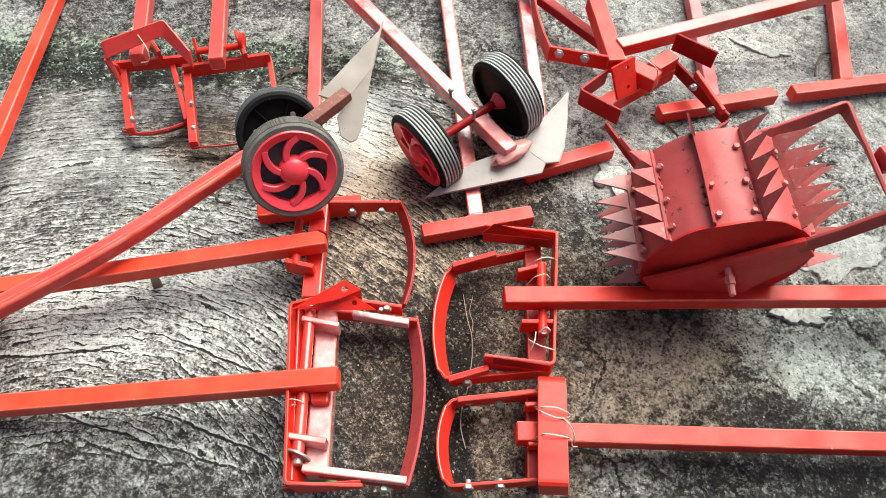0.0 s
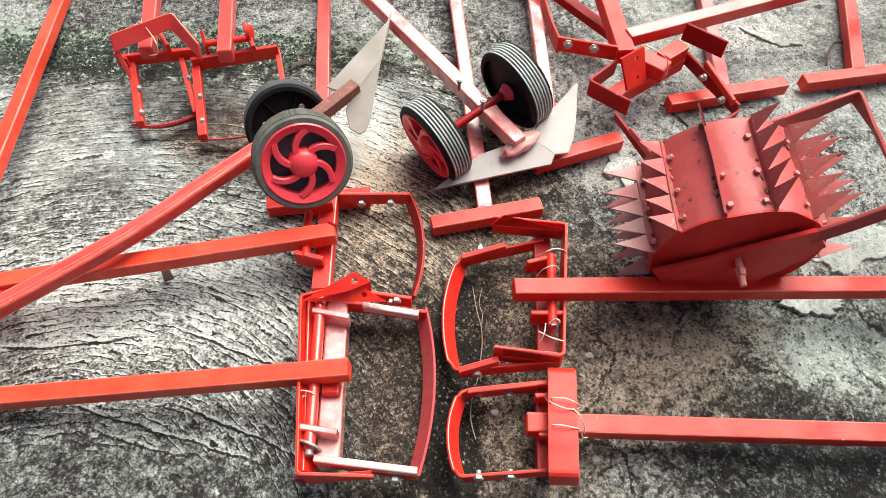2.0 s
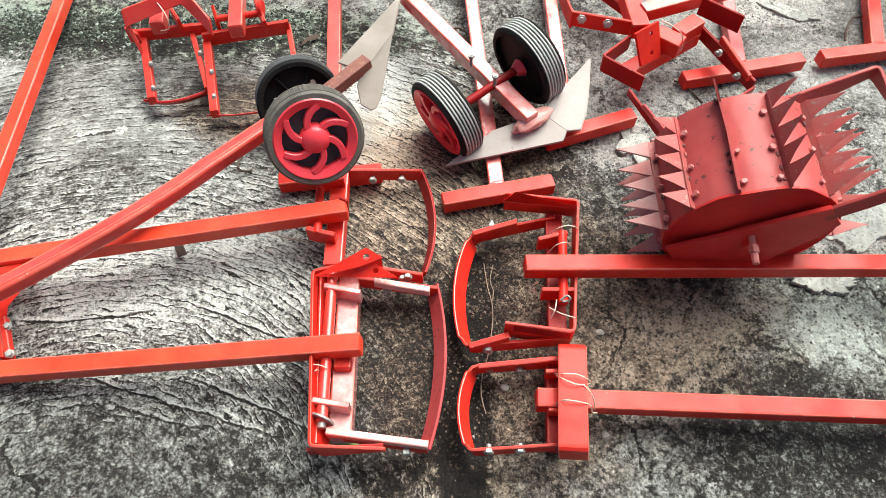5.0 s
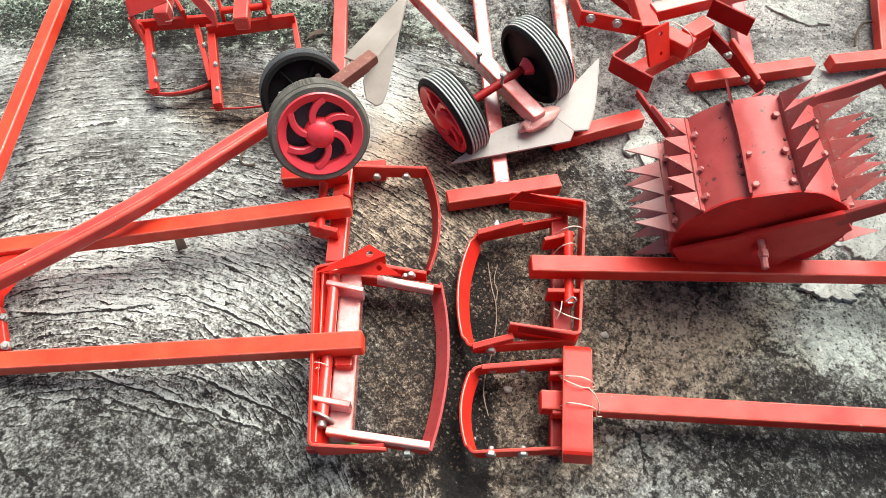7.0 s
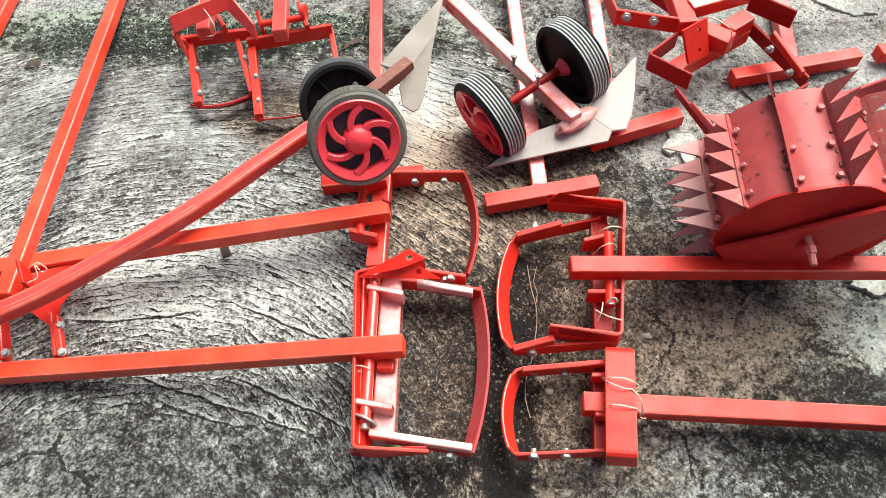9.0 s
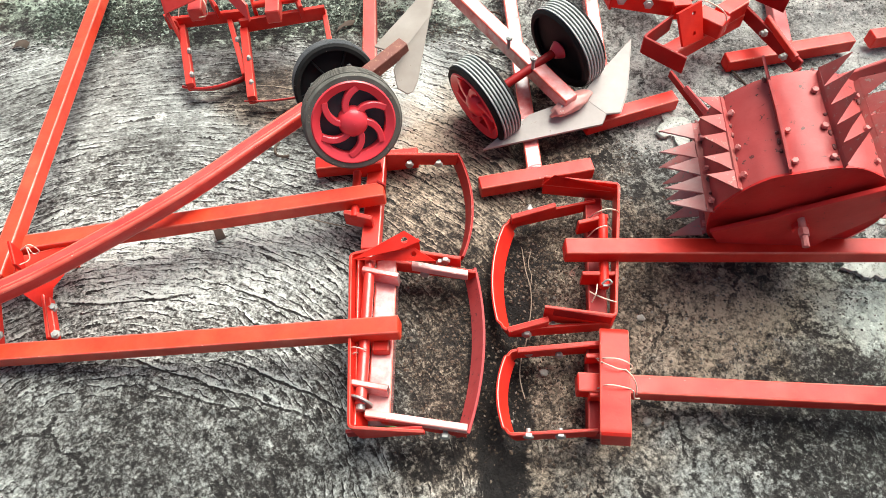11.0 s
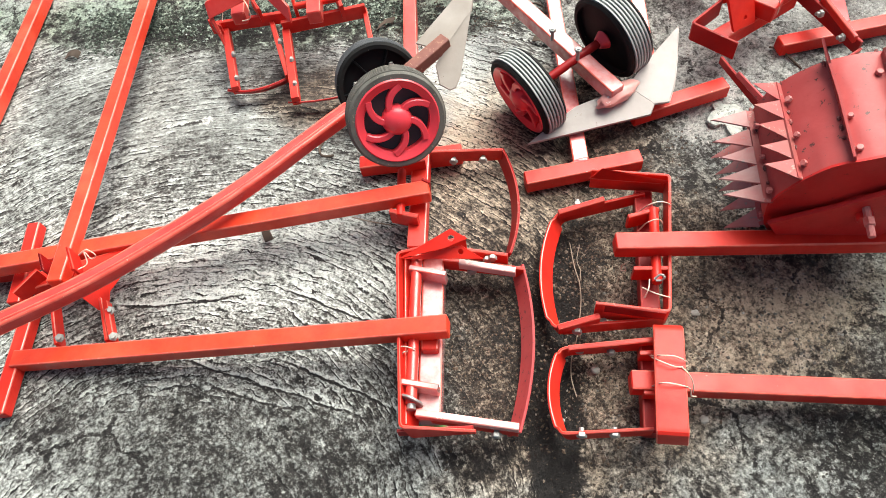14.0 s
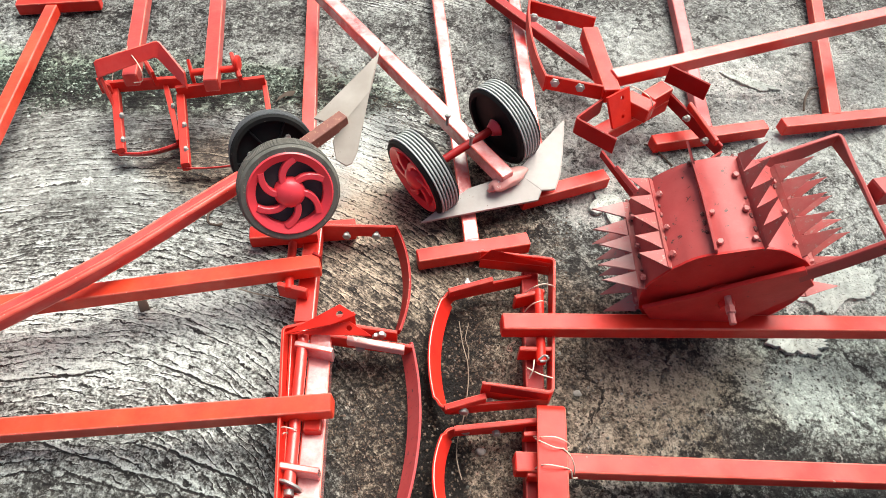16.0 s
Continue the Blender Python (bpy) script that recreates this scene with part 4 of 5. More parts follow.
part("gusset", plate([(-0.498, -0.123, 0.045), (-0.475, -0.113, 0.055), (-0.438, -0.097, 0.060), (-0.453, -0.114, 0.050), (-0.448, -0.139, 0.045), (-0.467, -0.140, 0.040)], 0.005), RED, h7)
part("bracket", strap([(-0.581, -0.137, 0.060), (-0.551, -0.104, 0.070)], (0, 0, 0.03), 0.005), RED, h7)
part("bracket", strap([(-0.493, -0.083, 0.100), (-0.487, -0.107, 0.080)], (0, 0, 0.03), 0.005), RED, h7)
part("bracket", strap([(-0.531, -0.094, 0.100), (-0.532, -0.110, 0.080)], (0, 0, 0.03), 0.005), RED_DARK, h7)
part("doubler", strap([(-0.449, -0.137, 0.050), (-0.425, -0.189, 0.040)], (0, 0, 0.014), 0.008), RED, h7)
part("tie_wire", wire([(-0.482, -0.088, 0.100), (-0.465, -0.084, 0.110), (-0.456, -0.087, 0.100), (-0.469, -0.087, 0.090), (-0.476, -0.082, 0.100), (-0.472, -0.095, 0.090), (-0.482, -0.105, 0.090)]), WIRE, h7)
part("blade", strap(arc((-0.515, -0.196, 0.020), (-0.435, -0.190, 0.020), (0, -0.014, 0)), (0, -0.004, 0.022), 0.004), RED_DARK, h7)
for p in ((-0.440, -0.148, 0.050), (-0.424, -0.185, 0.045), (-0.508, -0.189, 0.040)):
    bolt(h7, p, (0.5, -0.3, 1), 0.0065)
h7b = hoe((-0.670, -0.051, 0.000), "red square steel tool bar lying across another handle")
part("crossbar", tube((-0.650, 0.013, 0.024), (-0.622, -0.130, 0.024), 0.0205), RED, h7b)
part("shaft", tube((-0.627, -0.065, 0.027), (-0.790, -0.092, 0.027), 0.027), RED, h7b)

# ---- hoe lying on its side behind the drum ----
h8 = hoe((0.510, 0.520, 0.000))
part("handle", tube((0.462, 0.463, 0.120), (1.250, 0.799, 0.120), 0.0248), RED_SHEEN, h8)
part("cross_tube", tube((0.457, 0.422, 0.115), (0.434, 0.597, 0.120), 0.03), RED, h8)
part("side_strap", strap([(0.341, 0.454, 0.100), (0.463, 0.428, 0.100)], (0, 0, 0.03), 0.005), RED, h8)
part("side_strap", strap([(0.324, 0.683, 0.100), (0.446, 0.620, 0.110)], (0, 0, 0.03), 0.005), RED, h8)
part("blade", strap(arc((0.343, 0.448, 0.100), (0.325, 0.691, 0.100), (-0.012, 0, 0)), (0, 0, 0.034), 0.004), RED, h8, "bowed steel stirrup blade")
part("end_plate", drilled([(0.438, 0.389, 0.125), (0.479, 0.422, 0.125), (0.494, 0.398, 0.070), (0.453, 0.376, 0.070)], 0.005, [((0.466, 0.407, 0.113), 0.004), ((0.472, 0.394, 0.083), 0.004)]), RED, h8, "red end plate with two holes")
part("socket", tube((0.487, 0.433, 0.100), (0.528, 0.403, 0.100), 0.03), RED, h8)
part("socket", tube((0.524, 0.432, 0.100), (0.564, 0.466, 0.100), 0.028), RED, h8)
part("brace", tube((0.251, 0.792, 0.060), (0.473, 0.527, 0.060), 0.02), RED_DARK, h8)
part("tie_wire", wire([(0.489, 0.429, 0.120), (0.506, 0.416, 0.120), (0.523, 0.406, 0.110), (0.530, 0.406, 0.080), (0.531, 0.417, 0.060)], 0.0012), WIRE, h8)
for p in ((0.359, 0.446, 0.105), (0.403, 0.437, 0.105), (0.332, 0.638, 0.105), (0.380, 0.617, 0.105)):
    bolt(h8, p, (-0.1, -1, 0.5), 0.0085, 0.007)

h9 = hoe((0.575, 0.446, 0.000), "red stirrup hoe lying under another hoe beside the drum")
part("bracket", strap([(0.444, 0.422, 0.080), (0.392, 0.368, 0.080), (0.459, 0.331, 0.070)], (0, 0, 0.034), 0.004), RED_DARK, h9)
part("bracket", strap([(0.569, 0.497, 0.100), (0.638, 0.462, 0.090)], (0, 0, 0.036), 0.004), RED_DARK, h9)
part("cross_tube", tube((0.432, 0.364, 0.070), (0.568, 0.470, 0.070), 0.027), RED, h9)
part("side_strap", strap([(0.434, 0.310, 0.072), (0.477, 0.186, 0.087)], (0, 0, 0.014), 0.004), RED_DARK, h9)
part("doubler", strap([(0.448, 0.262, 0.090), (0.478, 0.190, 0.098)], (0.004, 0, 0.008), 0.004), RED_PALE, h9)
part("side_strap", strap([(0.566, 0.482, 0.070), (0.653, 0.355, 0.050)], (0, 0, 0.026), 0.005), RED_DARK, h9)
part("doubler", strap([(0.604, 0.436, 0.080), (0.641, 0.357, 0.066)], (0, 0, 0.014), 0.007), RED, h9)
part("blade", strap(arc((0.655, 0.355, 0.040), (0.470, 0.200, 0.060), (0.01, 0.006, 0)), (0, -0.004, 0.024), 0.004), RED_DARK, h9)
for p in ((0.626, 0.368, 0.060), (0.599, 0.412, 0.070)):
    bolt(h9, p, (-1, -0.3, 0.3), 0.0065)

# ---- wheel hoes ----
WHEEL_R = 0.0726


def frame_of(axis):
    axis = Vector(axis).normalized()
    s = axis.orthogonal().normalized()
    return axis, s, axis.cross(s)


def revolve(c, axis, profile, n=56):
    axis, s, u = frame_of(axis)
    c = Vector(c)
    rings = []
    for i in range(n):
        a = 2 * math.pi * i / n
        rad = s * math.cos(a) + u * math.sin(a)
        rings.append([c + axis * h + rad * r for r, h in profile])
    return smooth(loft(rings, loop=True), 30)


def wheel(parent, c, axis, tread, rubber=None, R=WHEEL_R):
    """Pram wheel: ribbed tyre, rim, five curved spokes, domed hub. axis points out of the red face."""
    w = 0.042
    web_at = 0.001 if rubber else -0.012
    tyre = [(R * 0.84, -w / 2), (R * 0.93, -w / 2), (R * 0.985, -w / 2 + 0.004)]
    tyre += [(R * 0.962, -w / 2 + 0.0045), (R * 0.962, w / 2 - 0.0045)]
    tyre += [(R * 0.985, w / 2 - 0.004), (R * 0.94, w / 2), (R * 0.84, w / 2)]
    wh = part("wheel", revolve(c, axis, tyre), rubber or RUBBER, parent, "ribbed black rubber tyre on red plastic wheel")
    for i in range(6):
        h = -w / 2 + 0.0046 + i * (w - 0.0092) / 6 + 0.0006
        part("tread_rib", revolve(c, axis, [(R * 0.95, h + 0.0002), (R, h + 0.0007), (R, h + 0.0033), (R * 0.95, h + 0.0038)], 48), tread, wh)
    part("rim", revolve(c, axis, [(R * 0.86, -0.005), (R * 0.86, w / 2 - 0.001), (R * 0.82, w / 2 + 0.002), (R * 0.66, w / 2 - 0.004), (R * 0.66, -0.004), (R * 0.83, -0.005)]), WHEEL_RED, wh)
    part("web", revolve(c, axis, [(R * 0.12, web_at), (R * 0.86, web_at), (R * 0.86, web_at + 0.004), (R * 0.12, web_at + 0.004)]), BLACK_DUSTY if rubber else BLACK, wh, "dusty black plastic disc behind the spokes")
    ax = Vector(axis).normalized()
    s = (Vector((1, 0, 0)) - ax * ax.x).normalized()
    u = ax.cross(s)
    for k in range(6):
        pts = []
        for i in range(7):
            t = i / 6
            rad = R * (0.22 + 0.48 * t)
            a = radians(122 + 60 * k - 40 * t ** 1.3)
            pts.append(Vector(c) + (s * math.cos(a) + u * math.sin(a)) * rad + ax * (w / 2 - 0.006))
        part("spoke", strap(pts, ax * 0.012, 0.0092, 0.002), WHEEL_RED, wh)
    part("hub", revolve(c, axis, [(0.0005, -0.010), (R * 0.29, -0.010), (R * 0.31, 0.014), (R * 0.29, 0.019), (R * 0.22, 0.025), (R * 0.1, 0.0285), (0.0005, 0.029)], 28), WHEEL_RED, wh)
    return wh


# tipped on its side
w1 = thing("wheel_hoe", (-0.135, 0.219, 0.000), "red two-wheeled hoe tipped on its side with a steel sweep", "wheel hoe")
near_c, far_c = Vector((-0.0455, 0.1235, 0.150)), Vector((-0.1105, 0.279, 0.060))
ax1 = (near_c - far_c).normalized()
wheel(w1, near_c, ax1, TYRE_DIRTY, TYRE_DIRTY, 0.0700)
far_wheel = wheel(w1, far_c, -ax1, TYRE_GREY, None, 0.0708)
for k in range(6):
    u1, v1 = frame_of(ax1)[1:]
    out = u1 * math.cos(radians(20 + 60 * k)) + v1 * math.sin(radians(20 + 60 * k))
    part("web_rib", strap([far_c + ax1 * 0.012 + out * WHEEL_R * 0.2, far_c + ax1 * 0.012 + out * WHEEL_R * 0.84], ax1 * 0.011, 0.003, 0.001), BLACK, far_wheel, "black plastic rib inside the wheel")
    if k in (1, 3, 5):
        part("screw", hexa(far_c + ax1 * 0.013 + out * WHEEL_R * 0.5 + out.cross(ax1) * 0.012, ax1, 0.005, 0.008), ZINC, far_wheel, "grey screw head")
part("axle", rod(far_c, near_c, 0.006), RED_DARK, w1)
SHAFT = [(-0.700, -0.285, 0.098), (-0.565, -0.199, 0.096), (-0.461, -0.134, 0.097), (-0.385, -0.077, 0.100), (-0.310, -0.014, 0.103), (-0.253, 0.040, 0.105), (-0.195, 0.103, 0.107), (-0.130, 0.172, 0.110)]
bent = part("shaft", bent_tube(SHAFT, 0.0235), RED_FOLD, w1, "bent red tube with worn folded seams")
for off, high in ((0.0045, 0.0112), (-0.0075, 0.0108)):
    part("seam", bent_tube([(x + off * 0.62, y - off * 0.78, z + high) for x, y, z in SHAFT[1:]], 0.0028, 0.0008), EDGE, bent, "pale scuffed seam along the tube")
part("shank", tube((-0.120, 0.175, 0.106), (0.006, 0.311, 0.128), 0.021), BROWN, w1, "dull brown steel shank")
part("sweep", joined(plate([(-0.046, 0.321, 0.105), (0.049, 0.428, 0.155), (0.0535, 0.446, 0.160), (0.044, 0.362, 0.135), (0.001, 0.296, 0.112)], 0.004),
                     plate([(0.001, 0.296, 0.112), (0.044, 0.362, 0.135), (0.031, 0.262, 0.088), (0.024, 0.247, 0.079), (0.015, 0.243, 0.077), (-0.002, 0.252, 0.080), (-0.010, 0.279, 0.095)], 0.004)), SHARE_DULL, w1, "pointed bare steel sweep with two wings")

# standing on its wheels
w2 = thing("wheel_hoe", (0.237, 0.385, 0.000), "red two-wheeled hoe standing on its wheels with a bare steel sweep", "wheel hoe")
lc = Vector((0.138, 0.247, 0.068))
ax2 = Vector((0.759, 0.6255, 0.18)).normalized()
rc = Vector((0.268, 0.348, 0.095))
wheel(w2, lc, -ax2, TREAD)
wheel(w2, rc, ax2, TREAD)
part("hub_boss", rod(rc - ax2 * 0.030, rc - ax2 * 0.016, 0.010, 20, 0.016), WHEEL_RED, w2)
part("axle", rod(lc, rc, 0.007), RED_DARK, w2)
part("shaft", tube((-0.103, 0.706, 0.110), (0.275, 0.241, 0.082), 0.0255), RED_GLARE, w2)
part("sweep", joined(plate([(0.140, 0.172, 0.030), (0.172, 0.201, 0.037), (0.214, 0.236, 0.046), (0.293, 0.268, 0.056), (0.334, 0.240, 0.046), (0.328, 0.224, 0.040)], 0.004),
                     plate([(0.293, 0.268, 0.056), (0.327, 0.318, 0.064), (0.376, 0.380, 0.076), (0.372, 0.320, 0.060), (0.366, 0.275, 0.051), (0.357, 0.247, 0.043), (0.334, 0.240, 0.046)], 0.004)), SHARE, w2, "broad bare steel sweep blade")
part("cutting_edge", joined(plate([(0.141, 0.1725, 0.0318), (0.3275, 0.2245, 0.0418), (0.3300, 0.2330, 0.0448), (0.172, 0.193, 0.0365)], 0.0015),
                            plate([(0.3572, 0.2475, 0.0448), (0.366, 0.275, 0.0528), (0.372, 0.320, 0.0618), (0.3757, 0.379, 0.0774), (0.366, 0.340, 0.0675), (0.357, 0.280, 0.0535)], 0.0015)), SHARE_EDGE, w2, "bright ground cutting edge")
part("weld", lump((0.246, 0.226, 0.058), (0.306, 0.272, 0.064), 0.0155, 3), RED_WORN_LIT, w2, "ground-down weld")
for p in ((0.173, 0.323, 0.125), (0.212, 0.279, 0.125)):
    bolt(w2, p, (0, 0, -1), 0.0055, 0.005, 0.02)

# ---- drum weeder ----
dw = thing("drum_weeder", (0.540, 0.060, 0.000), "faded red rotary weeder drum with rows of saw-toothed fins", "weeder")
R0, R1, LEN = 0.1058, 0.1055, 0.1414
c0 = Vector((0.5419, -0.0082, 0.1423))
axd = Vector((-0.0435, 0.9961, 0.0771)).normalized()
side = axd.cross(Z).normalized()
rise = side.cross(axd)
c1 = c0 + axd * LEN
FIN_AT = -27.0


def on_drum(t, ang, h=0.0):
    """A place on the drum: t along it, ang in degrees from the top to the right, h off the sheet."""
    a = radians(ang)
    return c0 + axd * (LEN * t) + (rise * math.cos(a) + side * math.sin(a)) * (R0 + (R1 - R0) * t + h)


def dented(bm, depth):
    """Dents in thin sheet, and a ragged rim."""
    for v in bm.verts:
        out = v.co - c0 - axd * (v.co - c0).dot(axd)
        if out.length > 0.08:
            d = depth * noise.noise(v.co * 16) + 0.4 * depth * noise.noise(v.co * 60)
            v.co += out.normalized() * d + axd * 0.004 * noise.noise(v.co * 21 + Vector((7, 0, 0)))
    return bm


shell = [(R0 - 0.0015, 0.0)] + [(R0 + (R1 - R0) * i / 14, LEN * i / 14) for i in range(15)] + [(R1 - 0.002, LEN), (R1 - 0.003, LEN * 0.5)]
part("shell", dented(revolve(c0, axd, shell, 120), 0.0032), RED_DRUM, dw, "dented rolled sheet with rust pits")
part("end_disc", dented(revolve(c0, axd, [(0.006, -0.002), (0.05, -0.003), (R0 - 0.004, 0.001), (R0 + 0.0005, -0.001), (R0 + 0.0005, 0.002), (0.006, 0.003)], 96), 0.0016), RED_DISC, dw, "dark red end disc")
part("end_disc", revolve(c1, axd, [(0.006, -0.002), (R1 - 0.002, -0.002), (R1 - 0.002, 0.001), (0.006, 0.001)], 64), RED_DISC, dw, "dark red end disc")


def tooth(fin_part, ang, t0, t1, height, lean):
    """One saw tooth of a fin, bent a little out of its plane, with a blunt tip."""
    low, high = on_drum(t0, ang, 0.007), on_drum(t1, ang, 0.007)
    tip = on_drum(t1 - 0.12 + 0.05 * random.random(), ang + lean, height)
    near_tip = tip.lerp(low, 0.045) + axd * 0.0006
    mid_low, mid_high = low.lerp(near_tip, 0.5) + side * 0.0012 * random.uniform(-1, 1), high.lerp(tip, 0.5)
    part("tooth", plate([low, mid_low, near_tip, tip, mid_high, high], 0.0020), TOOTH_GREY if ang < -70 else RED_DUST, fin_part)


def fin(ang, toothed):
    """A strip along the drum, cut into teeth that lean to the far end, with its row of rivets and weld beads."""
    if toothed:
        bm = plate([on_drum(0.0, ang, -0.002), on_drum(0.0, ang, 0.008), on_drum(0.98, ang, 0.008), on_drum(0.98, ang, -0.002)], 0.0022)
    else:
        bm = plate([on_drum(0.0, ang, -0.002), on_drum(0.0, ang, 0.010), on_drum(0.3, ang + 0.5, 0.012), on_drum(0.6, ang + 1, 0.011), on_drum(0.9, ang + 0.4, 0.013), on_drum(1.07, ang, 0.031), on_drum(1.03, ang, -0.002)], 0.003)
    ob = part("fin", bm, RED_DUST if toothed else RED_DRUM, dw, "saw-toothed steel fin" if toothed else "plain steel fin")
    BASE[ob] = BASE[dw]
    if toothed:
        low = 120 < (ang + 360) % 360 < 240
        cuts = [0.0, 0.19, 0.385, 0.59, 0.79, 0.985]
        for t0, t1 in zip(cuts, cuts[1:]):
            height = 0.035 if low else 0.041 if -70 < ang < -40 else 0.049
            tooth(ob, ang, t0, t1, height + 0.005 * random.random(), (3.0 if -10 < ang < 60 else -4.0) + 2.0 * random.uniform(-1, 1))
    for t0 in (0.08, 0.40, 0.74) if toothed else (0.08, 0.40):
        p = on_drum(t0 + 0.05 * random.random(), ang + (4.5 if ang < 0 else -4.5), 0.003)
        out = p - (c0 + axd * (p - c0).dot(axd))
        part("rivet", hexa(p, out, 0.0029 + 0.0016 * random.random(), 0.005), RED_BOLT, ob)
    for k in range(9):
        p = on_drum(0.05 + 0.11 * k + 0.05 * random.random(), ang + random.choice((-1.6, 1.6)), 0.0)
        part("weld", lump(p, p + axd * (0.004 + 0.006 * random.random()), 0.0022, k + ang), RED_SCALE, ob)


for k in range(-5, 7):
    fin(FIN_AT + 30 * k, k != 0)
stub = part("axle", rod(c0 - axd * 0.022, c1 + axd * 0.03, 0.010), RED_DISC, dw)
part("hub_collar", revolve(c0 - axd * 0.012, axd, [(0.009, 0.0), (0.026, 0.002), (0.030, 0.008), (0.030, 0.011), (0.009, 0.011)], 28), RED_DISC, dw)
part("axle_stub", joined(rod((0.538, -0.022, 0.157), (0.5395, -0.060, 0.150), 0.0045, 8), rod((0.5385, -0.036, 0.1545), (0.539, -0.046, 0.153), 0.0066, 6)), RED_BOLT, stub, "paint-caked axle stub with nut")
part("fork_plate", plate([(0.440, -0.025, 0.120), (0.506, -0.025, 0.159), (0.551, -0.026, 0.192), (0.605, -0.026, 0.225), (0.634, -0.022, 0.189), (0.623, -0.020, 0.156), (0.597, -0.017, 0.111), (0.582, -0.014, 0.070), (0.470, -0.018, 0.070)], 0.006), RED_DISC, dw, "dark dusty red fork plate")
part("fork_arm", strap([(0.606, -0.0215, 0.206), (0.643, -0.0235, 0.243), (0.670, -0.0245, 0.273), (0.760, -0.027, 0.373)], (-0.012, 0, 0.020), 0.006), RUST, dw, "dull rusty flat-bar fork arm")
part("fork_arm", strap([(0.545, 0.176, 0.150), (0.656, 0.222, 0.150), (0.776, 0.281, 0.160), (0.787, 0.205, 0.155), (0.792, 0.125, 0.150), (0.796, 0.020, 0.150)],
                       [Vector((0, 0.012, 0.028)), Vector((0, 0.012, 0.028)), Vector((-0.005, -0.006, 0.028)), Vector((-0.014, -0.016, 0.021)), Vector((-0.016, -0.016, 0.020)), Vector((-0.016, -0.016, 0.020))], 0.006, 0.010), RUST, dw, "dull rusty flat-bar fork arm")
part("socket", tube((0.797, 0.174, 0.170), (0.969, 0.222, 0.170), 0.03), RUST, dw)

# ---- small litter on the slab ----
leaf = tagged(new("dry_leaf", None), "small curled brown dry leaf on the concrete", "leaf")
leaf.location = (-0.261, 0.010, 0.003)
BASE[leaf] = Vector(leaf.location)
part("blade", plate([(-0.272, 0.021, 0.004), (-0.255, 0.018, 0.014), (-0.244, 0.001, 0.010), (-0.259, -0.002, 0.004)], 0.002), DEBRIS, leaf)


def pebble(p, r, seed):
    bm = bmesh.new()
    bmesh.ops.create_icosphere(bm, subdivisions=3, radius=r)
    for v in bm.verts:
        k = 1 + 0.5 * noise.noise(v.co / r * 1.1 + Vector((seed * 3.1, 0, 0))) + 0.2 * noise.noise(v.co / r * 3.0)
        v.co = Vector((v.co.x * k * 1.15, v.co.y * k, v.co.z * k * 0.5)) + Vector(p) - Vector((0, 0, 0.002))
    ob = thing("pebble", (p[0], p[1], 0), "small pale rounded pebble set in the concrete", "pebble", "pebbles on the slab")
    part("stone", smooth(bm, 80), STONE, ob)


for k, p in enumerate(((0.371, -0.240, 0.002), (0.372, -0.092, 0.002), (0.238, -0.182, 0.002))):
    pebble(p, 0.006 - 0.0006 * (k % 4), k)
root = thing("root", (0.217, -0.044, 0.000), "thin pale dried root in the crack of the slab", "root")
part("strand", wire([(0.205, 0.011, 0.004), (0.211, -0.028, 0.006), (0.218, -0.056, 0.006), (0.220, -0.082, 0.005), (0.217, -0.117, 0.005), (0.213, -0.143, 0.006), (0.207, -0.167, 0.005), (0.206, -0.194, 0.004), (0.213, -0.221, 0.004)], 0.0008), DEBRIS_PALE, root)
part("strand", wire([(0.219, 0.007, 0.004), (0.215, -0.018, 0.005), (0.220, -0.037, 0.005), (0.218, -0.057, 0.005)], 0.0006), DEBRIS_PALE, root)
hook = thing("twig", (-0.203, 0.179, 0.000), "curled dark dry twig lying on the concrete", "twig", "twigs on the slab")
part("stem", wire([(-0.204, 0.198, 0.004), (-0.207, 0.182, 0.008), (-0.202, 0.168, 0.008), (-0.191, 0.166, 0.006), (-0.182, 0.171, 0.003)], 0.0022), DEBRIS, hook)
stick = thing("twig", (-0.143, 0.028, 0.000), "thin dry straw lying on the concrete", "twig", "twigs on the slab")
part("stem", wire([(-0.129, 0.048, 0.004), (-0.101, 0.040, 0.006), (-0.074, 0.035, 0.006), (-0.060, 0.033, 0.004)], 0.001), DEBRIS_PALE, stick)
husk = thing("dry_leaf", (-0.758, 0.421, 0.000), "dry reddish-brown leaf lying on the concrete", "leaf", "leaves on the slab")
part("blade", strap([(-0.771, 0.414, 0.003), (-0.756, 0.413, 0.012), (-0.748, 0.415, 0.010), (-0.743, 0.415, 0.003)], (0.004, 0.014, 0.004), 0.001, 0.003), DEBRIS, husk)
twig = thing("twig", (0.031, 0.495, 0.000), "dark dry twig lying on the concrete", "twig")
part("stem", wire([(0.125, 0.522, 0.006), (0.143, 0.525, 0.012), (0.160, 0.518, 0.008), (0.159, 0.503, 0.004)], 0.002), DEBRIS, twig)
straw = thing("twig", (0.895, 0.560, 0.000), "bent dark dry twig lying beside a tool handle", "twig", "twigs on the slab")
part("stem", wire([(0.876, 0.532, 0.004), (0.884, 0.560, 0.010), (0.902, 0.588, 0.012), (0.925, 0.602, 0.006)], 0.0025), DEBRIS, straw)
sprig2 = thing("twig", (0.562, 0.390, 0.000), "thin dark dry twig lying on the concrete", "twig", "twigs on the slab")
part("stem", wire([(0.541, 0.410, 0.004), (0.556, 0.400, 0.008), (0.566, 0.385, 0.007), (0.584, 0.358, 0.004)], 0.0018), DEBRIS, sprig2)
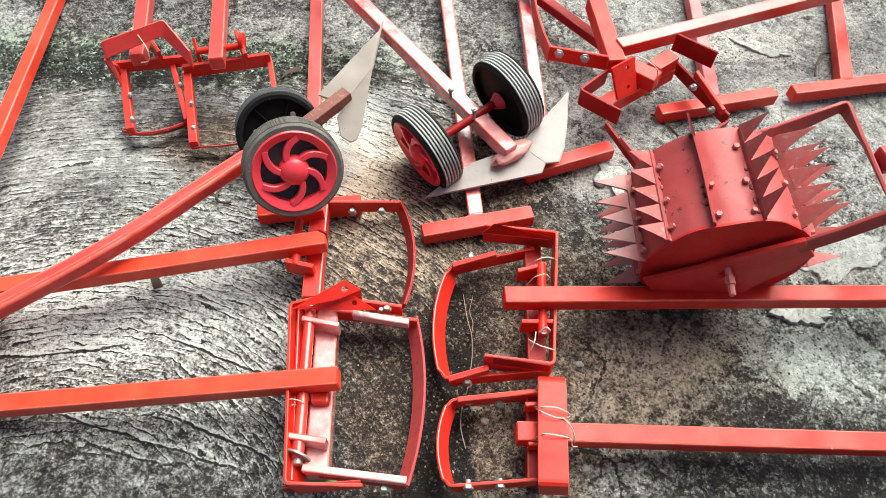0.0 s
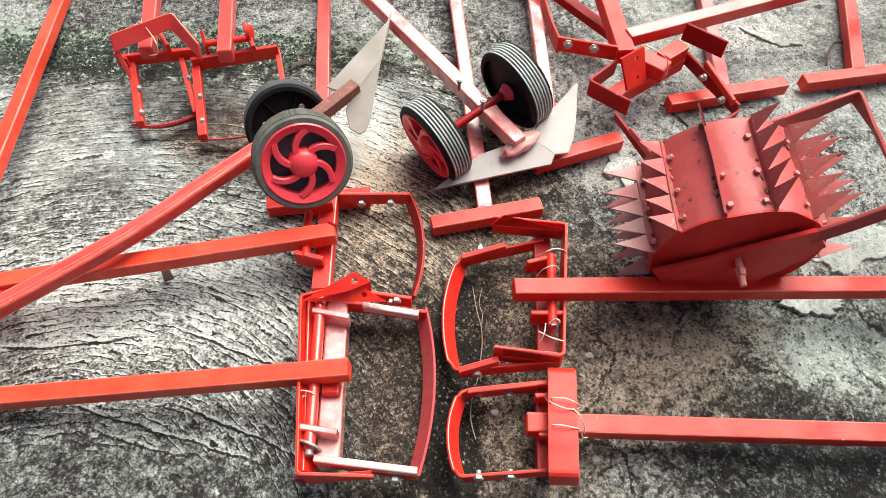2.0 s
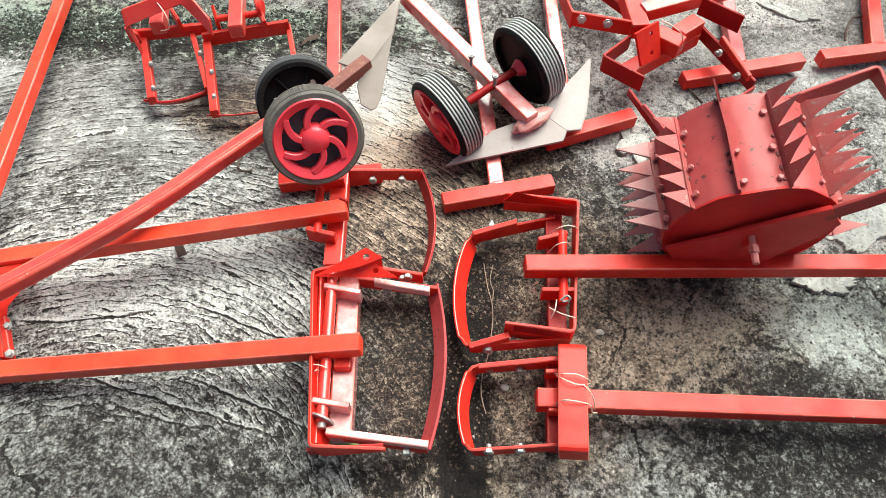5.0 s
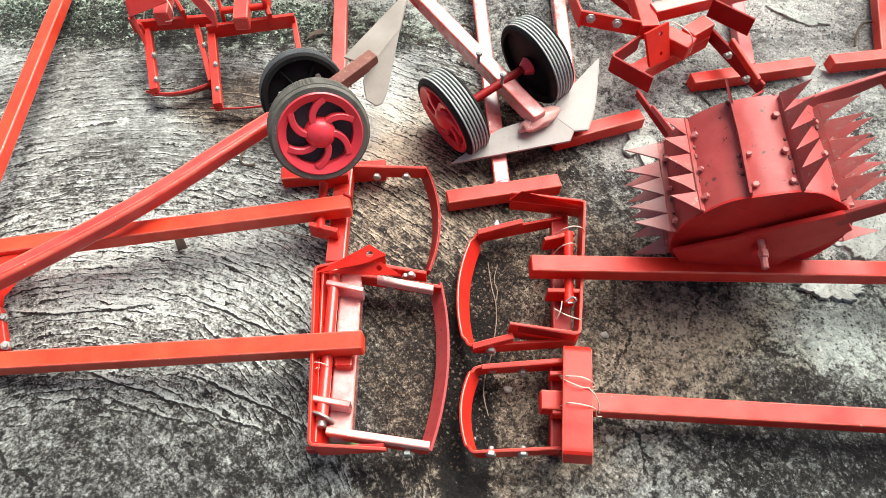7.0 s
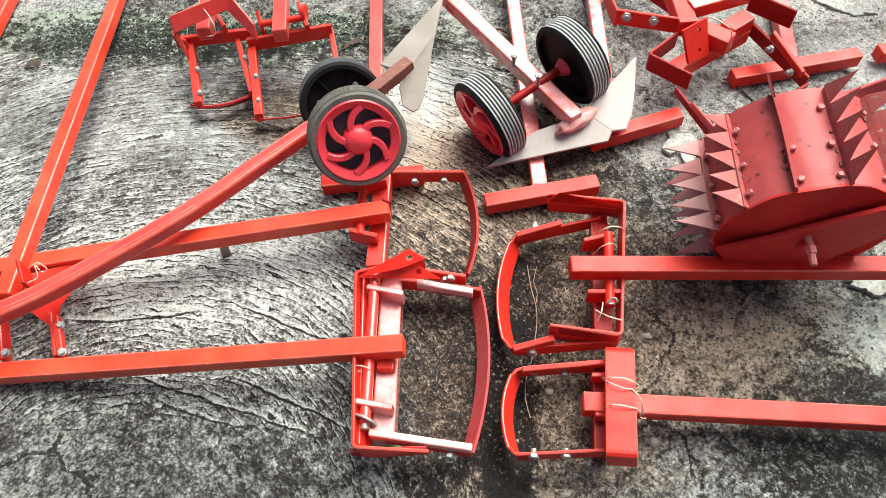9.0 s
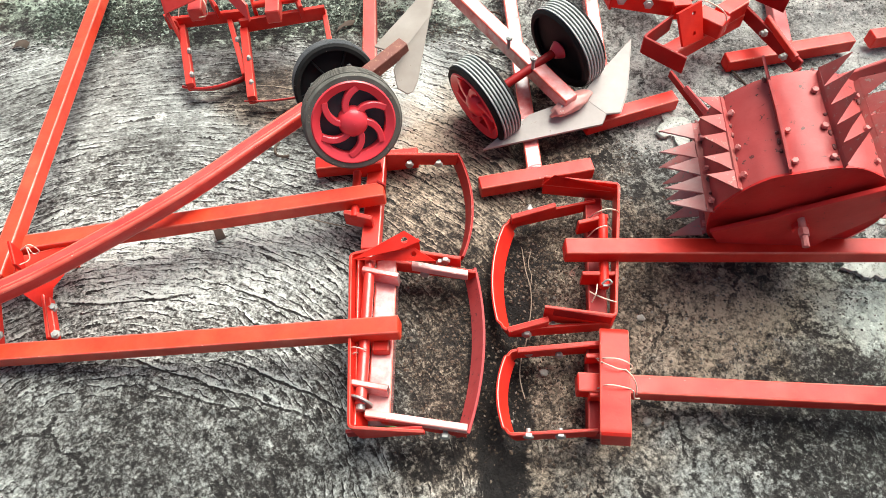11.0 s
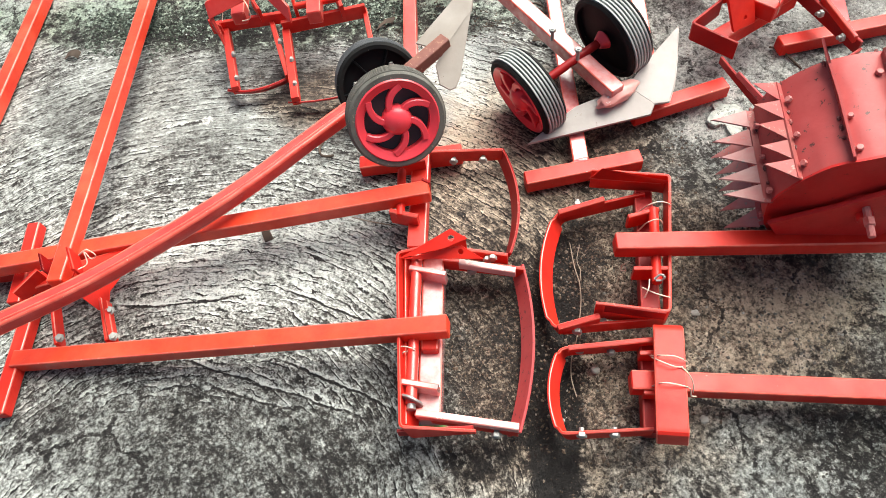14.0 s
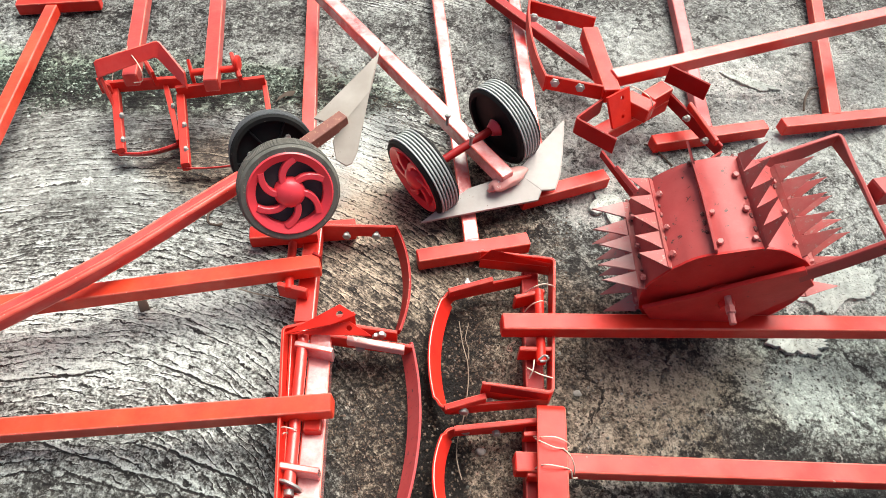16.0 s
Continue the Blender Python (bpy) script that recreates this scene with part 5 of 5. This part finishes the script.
for p, q in (((0.168, 0.433, 0.004), (0.142, 0.440, 0.004)), ((-0.121, 0.498, 0.004), (-0.150, 0.477, 0.004))):
    curl = thing("dry_leaf", p, "curled dark dry leaf lying on the concrete", "leaf", "leaves on the slab")
    mid_p = (Vector(p) + Vector(q)) / 2
    part("blade", strap([p, up(mid_p, 0.006), q], (0.004, 0.012, 0.003), 0.001, 0.004), DEBRIS, curl)


def flake(p, rx, ry, turn, seed):
    """Thin slab of lifted crust with a broken outline."""
    c = Vector((p[0], p[1], 0.0))
    bm = bmesh.new()
    n, rows = 110, []
    for k, (grow, z) in enumerate(((1.02, -0.004), (1.0, 0.0006), (0.97, 0.0014), (0.6, 0.0018))):
        ring = []
        for i in range(n):
            a = 2 * math.pi * i / n
            d = Vector((math.cos(a), math.sin(a), 0))
            r = grow * (1 + 0.5 * noise.noise(d * 1.6 + Vector((seed, 0, 0))) + 0.18 * noise.noise(d * 5.0 + Vector((0, seed, 0))) + 0.09 * noise.noise(d * 13.0 + Vector((0, 0, seed))) + 0.05 * noise.noise(d * 31.0 + Vector((seed, 0, seed))))
            q = Vector((d.x * rx * r, d.y * ry * r, z))
            q.z += 0.0008 * noise.noise(q * 90.0 + Vector((seed, 0, 0)))
            q.rotate(Matrix.Rotation(radians(turn), 3, "Z"))
            ring.append(bm.verts.new(c + q))
        rows.append(ring)
    for lo, hi in zip(rows, rows[1:]):
        for i in range(n):
            bm.faces.new((lo[i], lo[(i + 1) % n], hi[(i + 1) % n], hi[i]))
    mid_v = bm.verts.new(c + Vector((0, 0, 0.0016)))
    for i in range(n):
        bm.faces.new((rows[-1][i], rows[-1][(i + 1) % n], mid_v))
    ob = thing("crust_flake", c, "thin pale flake of crust lifting off the concrete", "flake", "crust flakes")
    part("sheet", bm, CRUST, ob)


flake((0.705, 0.012, 0.000), 0.058, 0.024, -8, 3)
flake((0.800, 0.118, 0.000), 0.066, 0.046, 30, 7)
flake((0.792, 0.616, 0.000), 0.046, 0.016, -28, 5)
flake((0.457, 0.267, 0.000), 0.028, 0.040, 10, 11)

sprig = thing("green_leaf", (0.029, -0.270, 0.000), "small green leaf caught under a hoe bracket", "leaf", "leaves on the slab")
part("blade", strap([(0.011, -0.272, 0.004), (0.023, -0.271, 0.008), (0.037, -0.272, 0.007), (0.048, -0.272, 0.003)], (0, 0.007, 0.003), 0.0008, 0.004), LEAF_GREEN, sprig)
